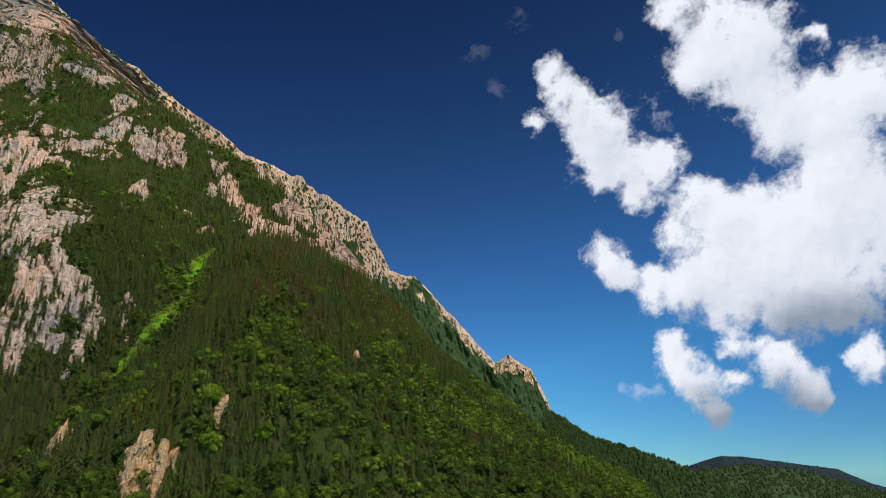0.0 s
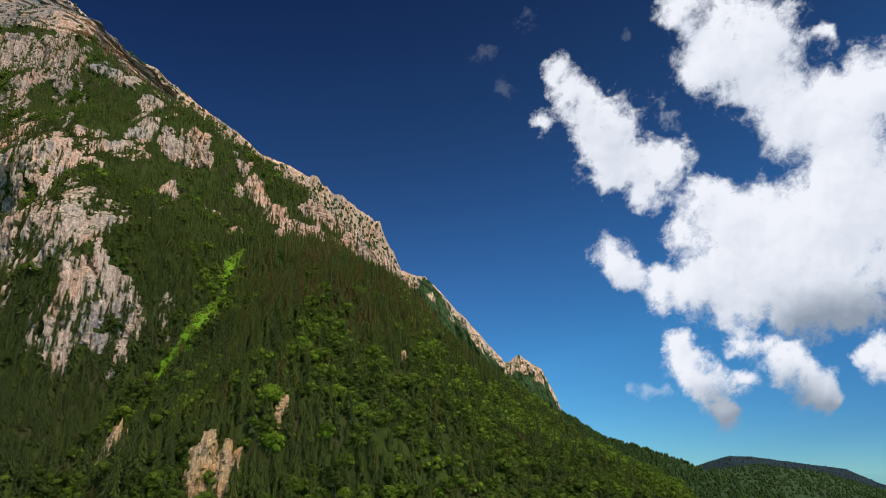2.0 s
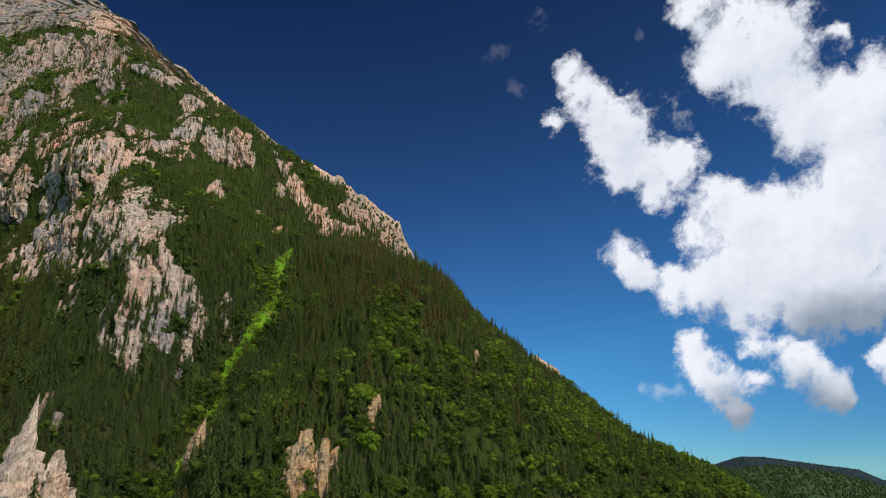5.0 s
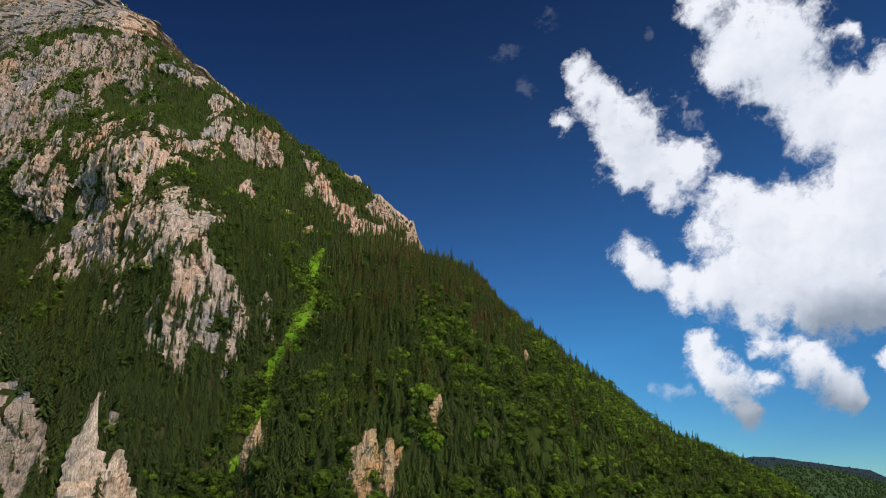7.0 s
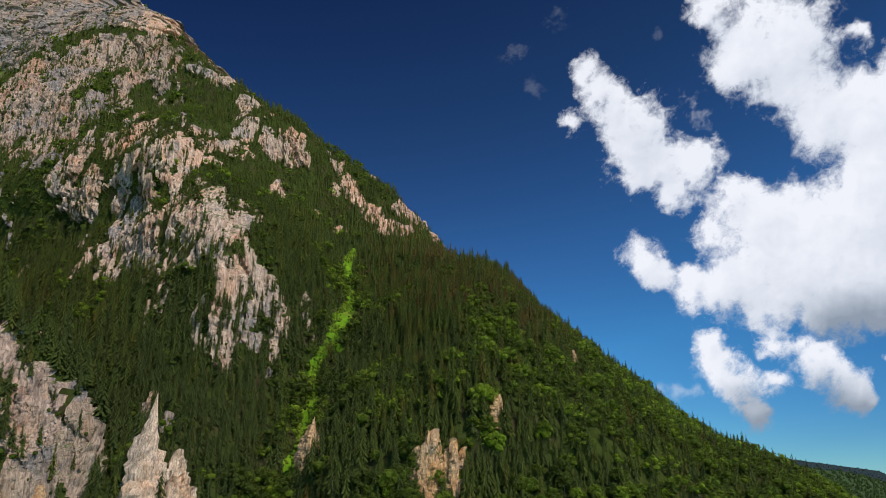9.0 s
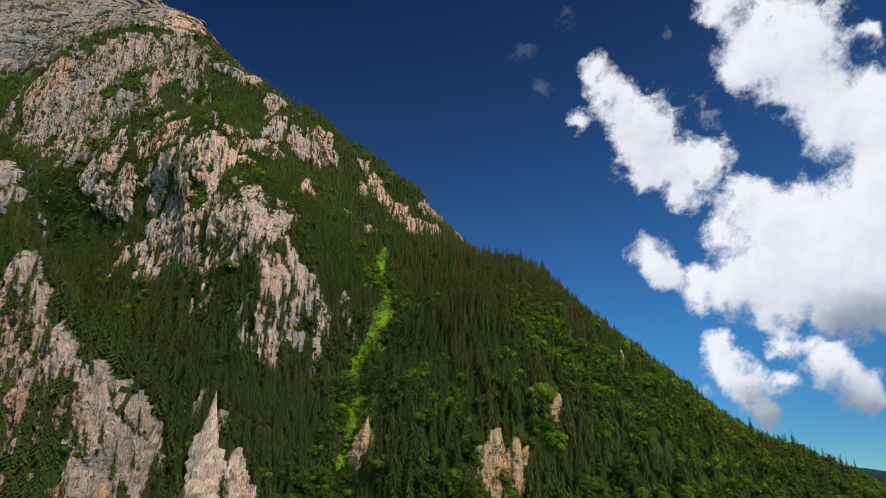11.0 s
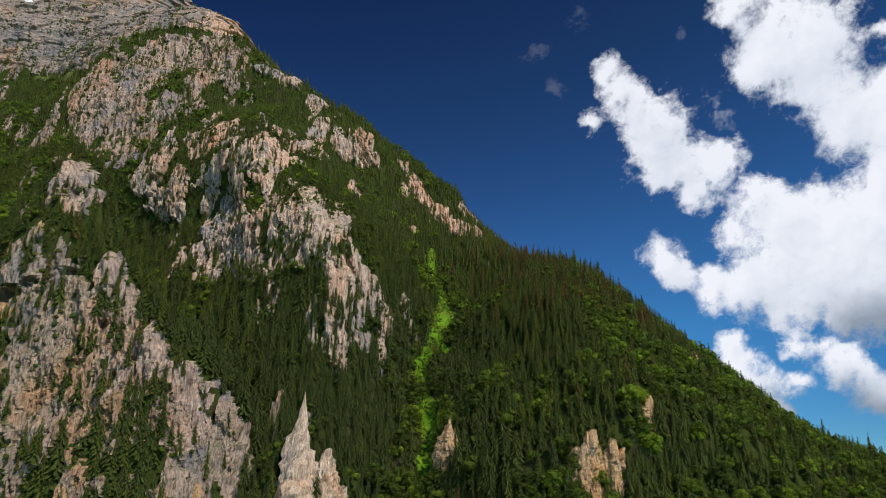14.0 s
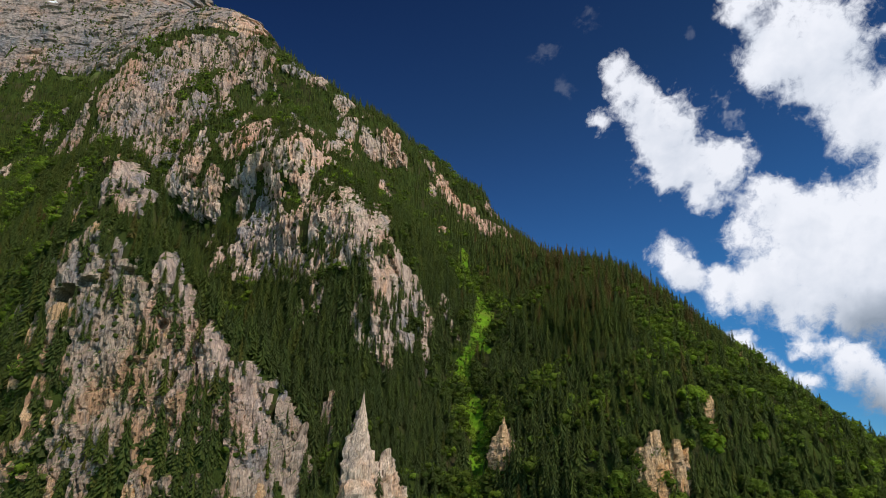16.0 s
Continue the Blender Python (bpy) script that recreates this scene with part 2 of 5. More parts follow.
def cells(x, y, seed=0):
    """Broken blocks: for each place the offset of its block's tilted face, and the nearness to the crack round it."""
    ix, iy = np.floor(x), np.floor(y)
    d1, d2, off = np.full(x.shape, 9.0), np.full(x.shape, 9.0), np.zeros(x.shape)
    for a in (-1, 0, 1):
        for b in (-1, 0, 1):
            cx, cy = ix + a, iy + b
            dx = cx + hash01(cx, cy, seed) - x
            dy = cy + hash01(cx, cy, seed + 1) - y
            d = dx * dx + dy * dy
            tilt = hash01(cx, cy, seed + 2) - 0.5 + 0.9 * dx * (hash01(cx, cy, seed + 3) - 0.5) + 0.9 * dy * (hash01(cx, cy, seed + 4) - 0.5)
            off = np.where(d < d1, tilt, off)
            d2 = np.where(d < d1, d1, np.minimum(d2, d))
            d1 = np.minimum(d1, d)
    return off, np.sqrt(d2) - np.sqrt(d1)


# Contour lines of the mountain: height, then how far the line lies (y) at places along it (x).
CONTOURS = []


def contour(z, x, y):
    CONTOURS.append((z, x, y))


contour(40, (-1300, -700, -520, -440, -400, -380, -265, -150, -40, 60, 150, 320), (600, 559, 499, 470, 444, 371, 410, 338, 343, 388, 470, 701))
contour(116, (-1300, -700, -520, -440, -400, -372, -345, -312, -265, -205, -120, -30, 42, 103, 138, 195), (640, 600, 539, 499, 473, 432, 466, 474, 469, 399, 413, 420, 455, 517, 585, 720))
contour(150, (-1300, -700, -530, -440, -400, -345, -300, -255, -200, -150, -73, -8, 31, 84, 138), (660, 620, 558, 516, 493, 491, 525, 514, 436, 406, 428, 496, 577, 663, 851))
contour(200, (-1300, -700, -530, -440, -400, -345, -290, -230, -173, -91, -40, -12, 32, 85), (700, 650, 590, 548, 525, 531, 606, 573, 476, 498, 546, 603, 684, 851))
contour(250, (-1300, -700, -560, -510, -457, -400, -351, -310, -275, -230, -163, -100, -51, -16, 28), (739, 691, 622, 604, 587, 550, 533, 611, 612, 614, 532, 553, 646, 731, 953))
contour(320, (-1300, -700, -560, -488, -440, -370, -340, -275, -240, -170, -125, -90, -65, -33), (778, 721, 656, 634, 605, 557, 572, 722, 728, 679, 665, 726, 851, 1080))
contour(346, (-1300, -700, -560, -488, -440, -375, -340, -275, -240, -170, -125, -90, -65, -35), (788, 737, 680, 638, 591, 571, 631, 755, 720, 720, 747, 802, 894, 1107))
contour(380, (-1300, -900, -750, -600, -520, -464, -400, -362, -320, -270, -215, -170, -140, -115, -100), (798, 794, 736, 705, 682, 643, 606, 649, 766, 796, 772, 856, 920, 1007, 1191))
contour(450, (-1300, -900, -750, -600, -520, -464, -420, -380, -330, -280, -230, -200, -172, -155), (818, 806, 726, 708, 674, 630, 705, 784, 870, 886, 900, 959, 1022, 1184))
contour(520, (-1300, -900, -750, -670, -600, -480, -400, -354, -303, -243, -222, -190, -175, -165), (845, 847, 779, 776, 744, 712, 857, 856, 919, 965, 1088, 1123, 1226, 1367))
contour(560, (-1300, -900, -770, -700, -640, -480, -400, -354, -300, -262, -240, -222, -208, -200), (856, 856, 790, 785, 766, 770, 856, 880, 972, 1020, 1090, 1130, 1220, 1400))
contour(600, (-1300, -900, -790, -700, -640, -560, -449, -400, -340, -302, -286, -276), (866, 864, 800, 790, 777, 849, 839, 854, 953, 1043, 1126, 1290))
contour(645, (-1300, -1000, -880, -780, -700, -640, -560, -480, -440, -418, -400, -382, -364, -355), (880, 885, 880, 825, 812, 815, 838, 848, 880, 922, 955, 992, 1120, 1400))
contour(690, (-1300, -1000, -880, -780, -700, -640, -600, -560, -505, -480, -462, -448, -440), (890, 897, 896, 850, 850, 875, 850, 850, 866, 905, 980, 1130, 1400))
contour(736, (-1300, -1000, -880, -780, -700, -640, -600, -565, -545, -528, -516, -508), (910, 910, 915, 870, 868, 878, 868, 880, 908, 965, 1120, 1400))
contour(780, (-1300, -1100, -875, -672, -640, -607, -585, -568, -556, -548), (925, 917, 942, 883, 885, 897, 925, 985, 1140, 1400))
contour(820, (-1300, -1000, -850, -720, -670, -640, -622, -606, -594, -587), (945, 930, 952, 915, 905, 910, 936, 995, 1150, 1400))
contour(880, (-1300, -980, -806, -709, -670, -645, -630, -622), (971, 958, 979, 972, 982, 1022, 1160, 1400))
contour(1080, (-1300, -980, -850, -790, -760), (1038, 1028, 1060, 1181, 1442))
FAR_Y = 1460.0
XS = np.arange(-1180.0, 270.0, 1.8)
ZS = np.arange(60.0, 1020.0, 2.0)
X, Z = np.meshgrid(XS, ZS, indexing="ij")
# The front wall stands before the main face; its top line falls to the east.
WALL_X = (-1300, -640, -576, -526, -510, -497, -477, -452, -428, -406, -386, -376, -360, -340)
WALL_TOP = (380, 378, 382, 339, 324, 292, 266, 229, 203, 184, 152, 108, 60, 0)


def blurred(a, r, axis):
    pad = np.pad(a, [(r, r) if k == axis else (0, 0) for k in (0, 1)], mode="edge")
    n = a.shape[axis]
    return sum(np.take(pad, range(k, k + n), axis) for k in range(2 * r + 1)) / (2 * r + 1)


def base_depth():
    levels = [c[0] for c in CONTOURS]
    lines = []
    for _, kx, ky in CONTOURS:
        lines.append(np.where(XS > kx[-1], ky[-1] + (XS - kx[-1]) * 9.0, np.interp(XS, kx, ky)))
    lines = np.array(lines)
    out = np.array([np.interp(ZS, levels, lines[:, i]) for i in range(len(XS))])
    for r, axis in ((5, 0), (6, 1), (5, 0), (6, 1)):
        out = blurred(out, r, axis)
    # The skyline steps down over ledges.
    for j, z in enumerate(ZS):
        jag = (13 * fbm(np.array([z / 34]), np.array([0.5]), 3, 44) + 7 * ((z / 31) % 1 - 0.5))[0] * smooth((z - 640) / 80)
        out[:, j] = np.interp(XS + jag, XS, out[:, j])
    # A rib runs out to the foot of the spire.
    return out - 32 * np.exp(-((X + 338) / 24) ** 2) * smooth((178 - Z) / 40)


def front_depth():
    """The wall's face, and how far below its crown each place lies."""
    face = 406 + 0.2025 * (Z - 200) + 0.668 * np.clip(-540 - X, 0, None) + 1.12 * np.clip(X + 425, 0, None) + 0.227 * np.clip(Z - 270, 0, None)
    crown = np.interp(X, WALL_X, WALL_TOP) + 10 * fbm(X / 16, Z * 0, 4, 12, 0.6)
    face = face + 14 * smooth(1 - (crown - Z) / 16)
    return face, crown - Z


# Cliffs on the face: middle (x, z), half width, half height, lean.
CLIFFS_SADDLE = (
    (-510, 677, 18, 16, 0.3), (-494, 653, 13, 10, 0), (-536, 679, 10, 10, 0), (-453, 616, 13, 19, 0), (-425, 636, 18, 10, 0.3),
    (-436, 574, 11, 18, 0), (-403, 550, 14, 24, 0.6), (-373, 538, 11, 17, 0), (-557, 541, 7, 16, 0), (-510, 480, 17, 17, 0),
    (-489, 442, 26, 14, 0), (-458, 440, 8, 22, 0), (-446, 449, 3, 23, 0),
)
CLIFFS_MID = (
    (-488, 412, 12, 20, 0), (-462, 418, 9, 16, 0), (-520, 400, 9, 18, 0),
    (-560, 479, 11, 25, 0.4), (-595, 491, 8, 34, 0.2), (-606, 447, 17, 30, 0), (-518, 430, 10, 23, 0), (-562, 424, 12, 19, 0),
    (-581, 407, 19, 11, 0), (-473, 395, 10, 11, 0), (-488, 376, 22, 23, 0), (-490, 344, 33, 37, 0), (-451, 333, 15, 32, 0),
    (-508, 321, 16, 21, 0.5), (-484, 306, 29, 16, 0.2),
)
CLIFFS_PALE = (
    (-442, 384, 8, 28, 0.3), (-421, 336, 6, 19, 0), (-435, 303, 10, 9, 0), (-422, 285, 17, 6, 0), (-401, 298, 5, 19, 0),
    (-385, 295, 7, 8, 0), (-401, 378, 11, 11, 0), (-403, 344, 11, 31, 0), (-375, 345, 13, 27, 0), (-376, 317, 21, 23, 0),
    (-371, 379, 7, 13, 0.3), (-359, 335, 6, 31, 0), (-349, 331, 3, 12, 0),
)
CLIFFS_LOWER = (
    (-349, 285, 11, 16, 0), (-344, 256, 13, 21, 0), (-345, 230, 11, 16, 0), (-331, 282, 9, 21, 0.3), (-320, 261, 6, 24, 0.2),
    (-349, 215, 8, 12, 0.4), (-341, 202, 5, 11, 0), (-325, 227, 5, 10, 0.2), (-315, 216, 3, 16, 0.2), (-369, 240, 5, 16, 0),
    (-294, 254, 4, 20, 0.2), (-311, 256, 3, 15, 0), (-406, 262, 3, 24, 0),
)
CLIFFS_CREST = (
    (-318, 519, 6, 41, 0.5), (-277, 567, 6, 14, 0.4), (-232, 453, 40, 9, 0.75), (-220, 421, 19, 8, 0.6), (-262, 455, 12, 32, 0.7),
    (-246, 428, 19, 11, 0.4), (-307, 418, 8, 11, 0), (-338, 449, 4, 5, 0), (-208, 487, 45, 13, 0.5), (-189, 499, 38, 19, 0.4),
    (-226, 438, 28, 15, 0.6), (-301, 504, 5, 50, 0.5),
)
CLIFFS_EDGE = (
    (-169, 466, 24, 14, 0.6), (-375, 437, 7, 34, 0.3), (-390, 550, 14, 31, 0.4), (-411, 544, 14, 17, 0), (-391, 669, 36, 10, 0.8),
    (-429, 675, 50, 11, 0.85), (-517, 757, 45, 12, 0.75), (-556, 767, 49, 17, 0.55), (-581, 779, 27, 15, 0.4), (-462, 452, 9, 29, 0),
    (-449, 449, 8, 21, 0), (-535, 502, 18, 28, 0),
)
CLIFFS_WALL = (
    (-604, 341, 9, 16, 0), (-580, 332, 5, 14, 0), (-597, 318, 4, 14, 0), (-557, 306, 6, 6, 0), (-505, 286, 4, 6, 0), (-552, 249, 12, 10, 0), (-543, 264, 7, 7, 0), (-533, 225, 18, 16, 0),
    (-519, 243, 14, 15, 0), (-519, 208, 17, 15, 0), (-492, 217, 15, 19, 0),
    (-584, 224, 7, 15, 0), (-545, 186, 6, 15, 0.2),
)
CLIFFS_FOOT = (
    (-511, 182, 18, 18, 0), (-486, 179, 21, 21, 0), (-463, 155, 20, 17, 0), (-486, 151, 14, 16, 0),
    (-502, 151, 8, 18, 0), (-496, 123, 8, 10, 0),
    (-466, 132, 5, 11, 0),
)
# Pale ribs at the wall's sunny edge, and ochre-stained rock under the cave.
CLIFFS_RIB = (
    (-474, 243, 9, 13, 0), (-466, 217, 11, 23, 0), (-452, 210, 9, 19, 0.2), (-437, 197, 6, 11, 0.4), (-454, 179, 14, 25, 0),
    (-433, 154, 13, 13, 0), (-432, 177, 12, 16, 0), (-416, 166, 12, 17, 0.2), (-411, 150, 10, 17, 0), (-530, 318, 13, 17, 0.2), (-515, 302, 11, 13, 0.4),
)
CLIFFS_STAIN = ((-541, 215, 9, 8, 0), (-530, 212, 5, 4, 0), (-463, 199, 5, 4, 0))
CLIFFS_BASE = (
    (-518, 119, 14, 5, 0), (-527, 132, 12, 4, 0), (-439, 114, 12, 8, 0), (-449, 111, 6, 8, 0), (-414, 108, 4, 4, 0),
    (-405, 106, 5, 3, 0), (-391, 136, 8, 23, 0), (-395, 155, 3, 9, 0), (-366, 178, 5, 16, 0.2), (-397, 115, 9, 11, 0), (-391, 188, 5, 14, 0.2),
    (-369, 140, 4, 9, 0),
)
CLIFFS_SHOULDER = (
    (-751, 657, 35, 45, -0.2), (-699, 653, 37, 80, 0), (-665, 702, 42, 57, 0.2), (-610, 719, 40, 56, 0.4), (-600, 635, 35, 27, 0.3),
    (-733, 599, 38, 37, -0.2), (-670, 574, 65, 34, 0), (-711, 548, 47, 29, 0), (-730, 534, 20, 26, 0), (-668, 511, 43, 35, 0),
    (-615, 571, 27, 34, 0), (-601, 573, 20, 32, 0), (-942, 659, 9, 18, 0), (-862, 561, 13, 18, 0),
    (-906, 599, 7, 18, 0), (-827, 531, 5, 21, 0), (-761, 518, 14, 19, 0), (-802, 547, 9, 24, 0),
)
CLIFFS_BROW = ((-622, 800, 34, 60, 0.5), (-572, 792, 26, 44, 0.5), (-655, 778, 30, 12, 0))
CLIFFS_GREY = ((-722, 450, 27, 20, 0), (-653, 473, 26, 14, 0), (-640, 500, 14, 12, 0))
CLIFFS_TOP = ((-700, 850, 90, 70, 0), (-900, 830, 120, 110, 0), (-1060, 850, 120, 150, 0), (-820, 960, 200, 90, 0))
# The great wall rises above this line.
LEDGE_X, LEDGE_Z = (-1300, -1002, -936, -848, -792, -777, -756, -705, -651, -621, -560, -480), (690, 694, 712, 690, 668, 712, 772, 768, 766, 782, 860, 1000)
# Wooded ledges that cross the upper cliffs: middle (x, z), half width, half height.
LEDGES = ((-690, 764, 70, 9), (-575, 745, 20, 14), (-545, 722, 20, 14), (-640, 640, 9, 40), (-655, 596, 12, 12), (-590, 610, 14, 30), (-866, 660, 74, 24), (-500, 590, 34, 34))
GULLY = ((104, -276, 5), (123, -270, 6), (138, -269, 7), (160, -272, 8), (180, -279, 10), (204, -282, 9), (222, -272, 11), (242, -265, 8), (271, -262, 7), (298, -266, 6), (324, -276, 6), (346, -281, 6), (368, -282, 5), (384, -282, 2))

# Open meadows on ledges: middle (x, z), half width, half height.
MEADOWS = ((-840, 635, 16, 20), (-847, 679, 30, 10), (-880, 694, 40, 6))
MAIN_CLIFFS = ((CLIFFS_SADDLE, "CLIFF"), (CLIFFS_MID, "CLIFF"), (CLIFFS_PALE, "CLIFF"), (CLIFFS_LOWER, "CLIFF"), (CLIFFS_CREST, "CREST"), (CLIFFS_EDGE, "CREST"),
               (CLIFFS_SHOULDER, "UPPER"), (CLIFFS_BROW, "CREST"), (CLIFFS_GREY, "BEDDED"),
               (CLIFFS_TOP, "BEDDED"))
FRONT_CLIFFS = ((CLIFFS_STAIN, "OCHRE"), (CLIFFS_RIB, "RIB"), (CLIFFS_WALL, "WALL"), (CLIFFS_FOOT, "WALL"), (CLIFFS_BASE, "WALL"))
gz, gx, gw = (np.array(k, float) for k in zip(*GULLY))
gully_off = np.abs(X + 5 * fbm(X / 14, Z / 14, 3, 21) - np.interp(Z, gz, gx))
warpx = X + 5 * fbm(X / 25, Z / 40, 3, 33) + 0.14 * Z
warpz = Z + 7 * fbm(X / 18, Z / 30, 3, 39)
bed = Z + 10 * fbm(X / 60, Z / 40, 3, 37) + 0.10 * X
TOP = smooth((Z - np.interp(X, LEDGE_X, LEDGE_Z) + 10) / 20) * smooth((-560 - X) / 60)


class Layer:
    """One sheet of the mountain: the main face, or the wall in front of it."""

    def __init__(self, depth, groups, front):
        self.front = front
        self.cliffs = [row for rows, _ in groups for row in rows]
        self.kinds = [kind for rows, kind in groups for _ in rows]
        self.flank = smooth((np.gradient(depth, XS[1] - XS[0], axis=0) - 1.6) / 1.0) * (not front)
        shelf = smooth((np.gradient(depth, ZS[1] - ZS[0], axis=1) - 1.6) / 0.9) * (1 - self.flank) * (Z < 640) * (X < -240)
        self.top = TOP * (not front)
        self.rocky, self.owner = self.cliff_field(shelf)
        self.grassy = np.zeros(X.shape, bool)
        if not front:
            self.grassy = (gully_off < 1.2 * np.interp(Z, gz, gw) * (0.75 + 0.9 * fbm(X / 10, Z / 16, 2, 22))) & (Z < 385) & (Z > 100)
            self.rocky = np.where(gully_off < 14, self.rocky - 0.5 * (Z < 385), self.rocky)
        self.meadow = np.zeros(X.shape)
        for cx, cz, rx, rz in () if front else MEADOWS:
            self.meadow = np.maximum(self.meadow, 1.2 - np.sqrt(((X - cx) / rx) ** 2 + ((Z - cz) / rz) ** 2) + 0.9 * fbm(X / 16, Z / 12, 3, 23))
        self.rocky = self.rocky - 0.8 * smooth(self.meadow - 0.2)
        self.inside = smooth((self.rocky - 0.02) / 0.22)
        self.shape(depth)

    def cliff_field(self, shelf):
        """For every place: how deep it lies inside a cliff, and which cliff that is."""
        wx = X + 6 * fbm(X / 14, Z / 24, 3, 5)
        wz = Z + 9 * fbm(X / 14, Z / 24, 3, 6)
        best, owner = np.full(X.shape, -9.0), np.zeros(X.shape, int)
        for n, (cx, cz, rx, rz, lean) in enumerate(self.cliffs):
            q = 1.22 - np.sqrt(((wx - cx + lean * (wz - cz)) / rx) ** 2 + ((wz - cz) / rz) ** 2)
            q = np.clip(q, -1, 0.45)
            owner[q > best] = n
            best = np.maximum(best, q)
        ragged = 0.70 * fbm(X / 8, Z / 26, 4, 8, 0.6) + 0.28 * fbm(X / 3.6, Z / 12, 2, 10)
        outcrops = np.minimum(1.7 * fbm(X / 13, Z / 36, 3, 77), 1.2)
        if self.front:
            best = best - 1.1 * smooth(1.6 * (1 - np.sqrt(((wx + 448) / 46) ** 2 + ((wz - 127) / 10) ** 2)) + 0.3)
            best = np.where((X > -565) & (X < -395), np.maximum(best, np.minimum(outcrops - 0.15, 0.3)), best)
            return best + ragged, owner
        wall = np.clip((Z - np.interp(X, LEDGE_X, LEDGE_Z) + 8 * fbm(X / 20, Z / 20, 3, 7)) / 20, -1, 0.42)
        owner[(wall > best) & (wall > 0)] = len(self.cliffs) - len(CLIFFS_TOP)
        best = np.maximum(best, wall)
        best = np.where((X < -300) & (Z > 230), np.maximum(best, np.minimum(outcrops - 0.66 - 0.5 * smooth((X + 330) / 40) + 0.42 * smooth((X + 600) / 40) * smooth((-345 - X - 0.6 * np.clip(Z - 380, 0, 200)) / 30) * smooth((Z - 285) / 40) * smooth((560 - Z) / 50), 0.3)), best)
        # The flank that falls away behind the crest is bare; shelves that lean back are wooded.
        best = np.maximum(best, np.where(Z > 425, 0.9 * self.flank - 0.45, -1.0))
        field = best + ragged - 0.6 * shelf
        for cx, cz, rx, rz in LEDGES:
            field -= 1.1 * (1 - 0.7 * self.flank) * smooth(1.6 * (1 - np.sqrt(((wx - cx) / rx) ** 2 + ((wz - cz) / rz) ** 2)) + 0.3 + 0.5 * fbm(X / 12, Z / 14, 3, 78))
        return field, owner

    def shape(self, depth):
        """Forest slopes: soft ribs. Cliffs: standing proud, split into pillars and blocks, stepped by ledges."""
        inside, top = self.inside, self.top
        side_off, side_crack = cells(depth / 26, Z / 34, 81)
        side_fine, _ = cells(depth / 11, Z / 15, 84)
        self.side = inside * self.flank * smooth((Z - 415) / 30) * (1 + 0.5 * smooth((Z - 640) / 80)) * (7 * side_off + 4 * side_fine - 3 * (1 - smooth(side_crack / 0.2)) + 5 * fbm(depth / 40, Z / 40, 3, 87))
        slope_relief = 8 * fbm(X / 90, Z / 120, 3, 31) + 4 * fbm(X / 22, Z / 30, 3, 32)
        big_off, self.big_crack = cells(warpx / 20, warpz / 62, 61)
        mid_off, self.mid_crack = cells(warpx / 7.0, warpz / 40, 66)
        tiny_off, tiny_crack = cells(warpx / 3.4, warpz / 20, 68)
        flutes = 4.0 * ridged(warpx / 24, Z / 120, 2, 34) + 1.8 * ridged(warpx / 9, Z / 70, 2, 35)
        blocks = (8.5 * big_off + 4.8 * mid_off + 2.0 * tiny_off - 2.8 * (1 - smooth(self.big_crack / 0.10)) - 1.8 * (1 - smooth(self.mid_crack / 0.13))
                  - 0.9 * (1 - smooth(tiny_crack / 0.2)) + 0.8 * fbm(X / 5, Z / 9, 3, 36, 0.6))
        ledge = bed / 19 - np.floor(bed / 19)
        ledges = 3.0 * (smooth(ledge * 3.2) - ledge)
        bedfine = bed / 6.5 - np.floor(bed / 6.5)
        wall_off, wall_crack = cells(X / 34, bed / 14, 71)
        walls = 5.5 * wall_off + 2.6 * mid_off + 0.4 * tiny_off - 0.9 * (1 - smooth(wall_crack / 0.12)) + 1.6 * fbm(X / 9, Z / 6, 4, 40, 0.6)
        ledges_top = 2.4 * (smooth(ledge * 3.0) - ledge) + 0.9 * (smooth(bedfine * 2.5) - bedfine)
        rock_out = (flutes + blocks) * (0.7 if self.front else 1.0) * (1 - top) + (walls + 0.6 * flutes) * top
        depth = depth + slope_relief * (1 - 0.7 * inside) - 2.5 * inside - rock_out * inside + (ledges * (1 - top) + ledges_top * top) * inside
        if not self.front:
            depth = depth + (5 + 6 * smooth((200 - Z) / 60)) * smooth(1 - gully_off / 22) * (Z < 385)
        # Forest ground leans back.
        steady = np.maximum.accumulate(depth - 0.05 * Z, axis=1) + 0.05 * Z
        self.depth = np.where(inside > 0.5, depth, np.minimum(steady, depth + 2))


main_face = Layer(base_depth(), MAIN_CLIFFS, False)
front_base, BELOW = front_depth()
front_wall = Layer(front_base, FRONT_CLIFFS, True)
main_face.there = (main_face.depth < FAR_Y) & ~((X < -470) & (BELOW > 120))
front_wall.there = (BELOW > -1) & (X < -352) & (X > -760) & (front_wall.depth < main_face.depth + 60)
# A cave with an overhanging roof in the front wall, and smaller hollows.
for sheet, hx, hz, hw, hh, deep_in in ((front_wall, -538, 227, 11, 6, 20), (front_wall, -524, 234, 9, 3, 9), (front_wall, -468, 206, 4, 3, 5), (front_wall, -456, 172, 2.5, 7, 5),
                                       (front_wall, -522, 306, 6, 3, 6), (main_face, -347, 232, 3, 4, 5), (front_wall, -500, 243, 6, 3, 6), (front_wall, -480, 181, 6, 2.5, 4)):
    q = 1 - ((X - hx + 2 * fbm(X / 5, Z / 5, 2, 91)) / hw) ** 2 - ((Z - hz) / hh) ** 2
    sheet.depth = sheet.depth + deep_in * smooth(q * 2.5)


def face_cell(x, z):
    i = np.clip(np.round((x - XS[0]) / (XS[1] - XS[0])).astype(int), 0, len(XS) - 1)
    j = np.clip(np.round((z - ZS[0]) / (ZS[1] - ZS[0])).astype(int), 0, len(ZS) - 1)
    return i, j


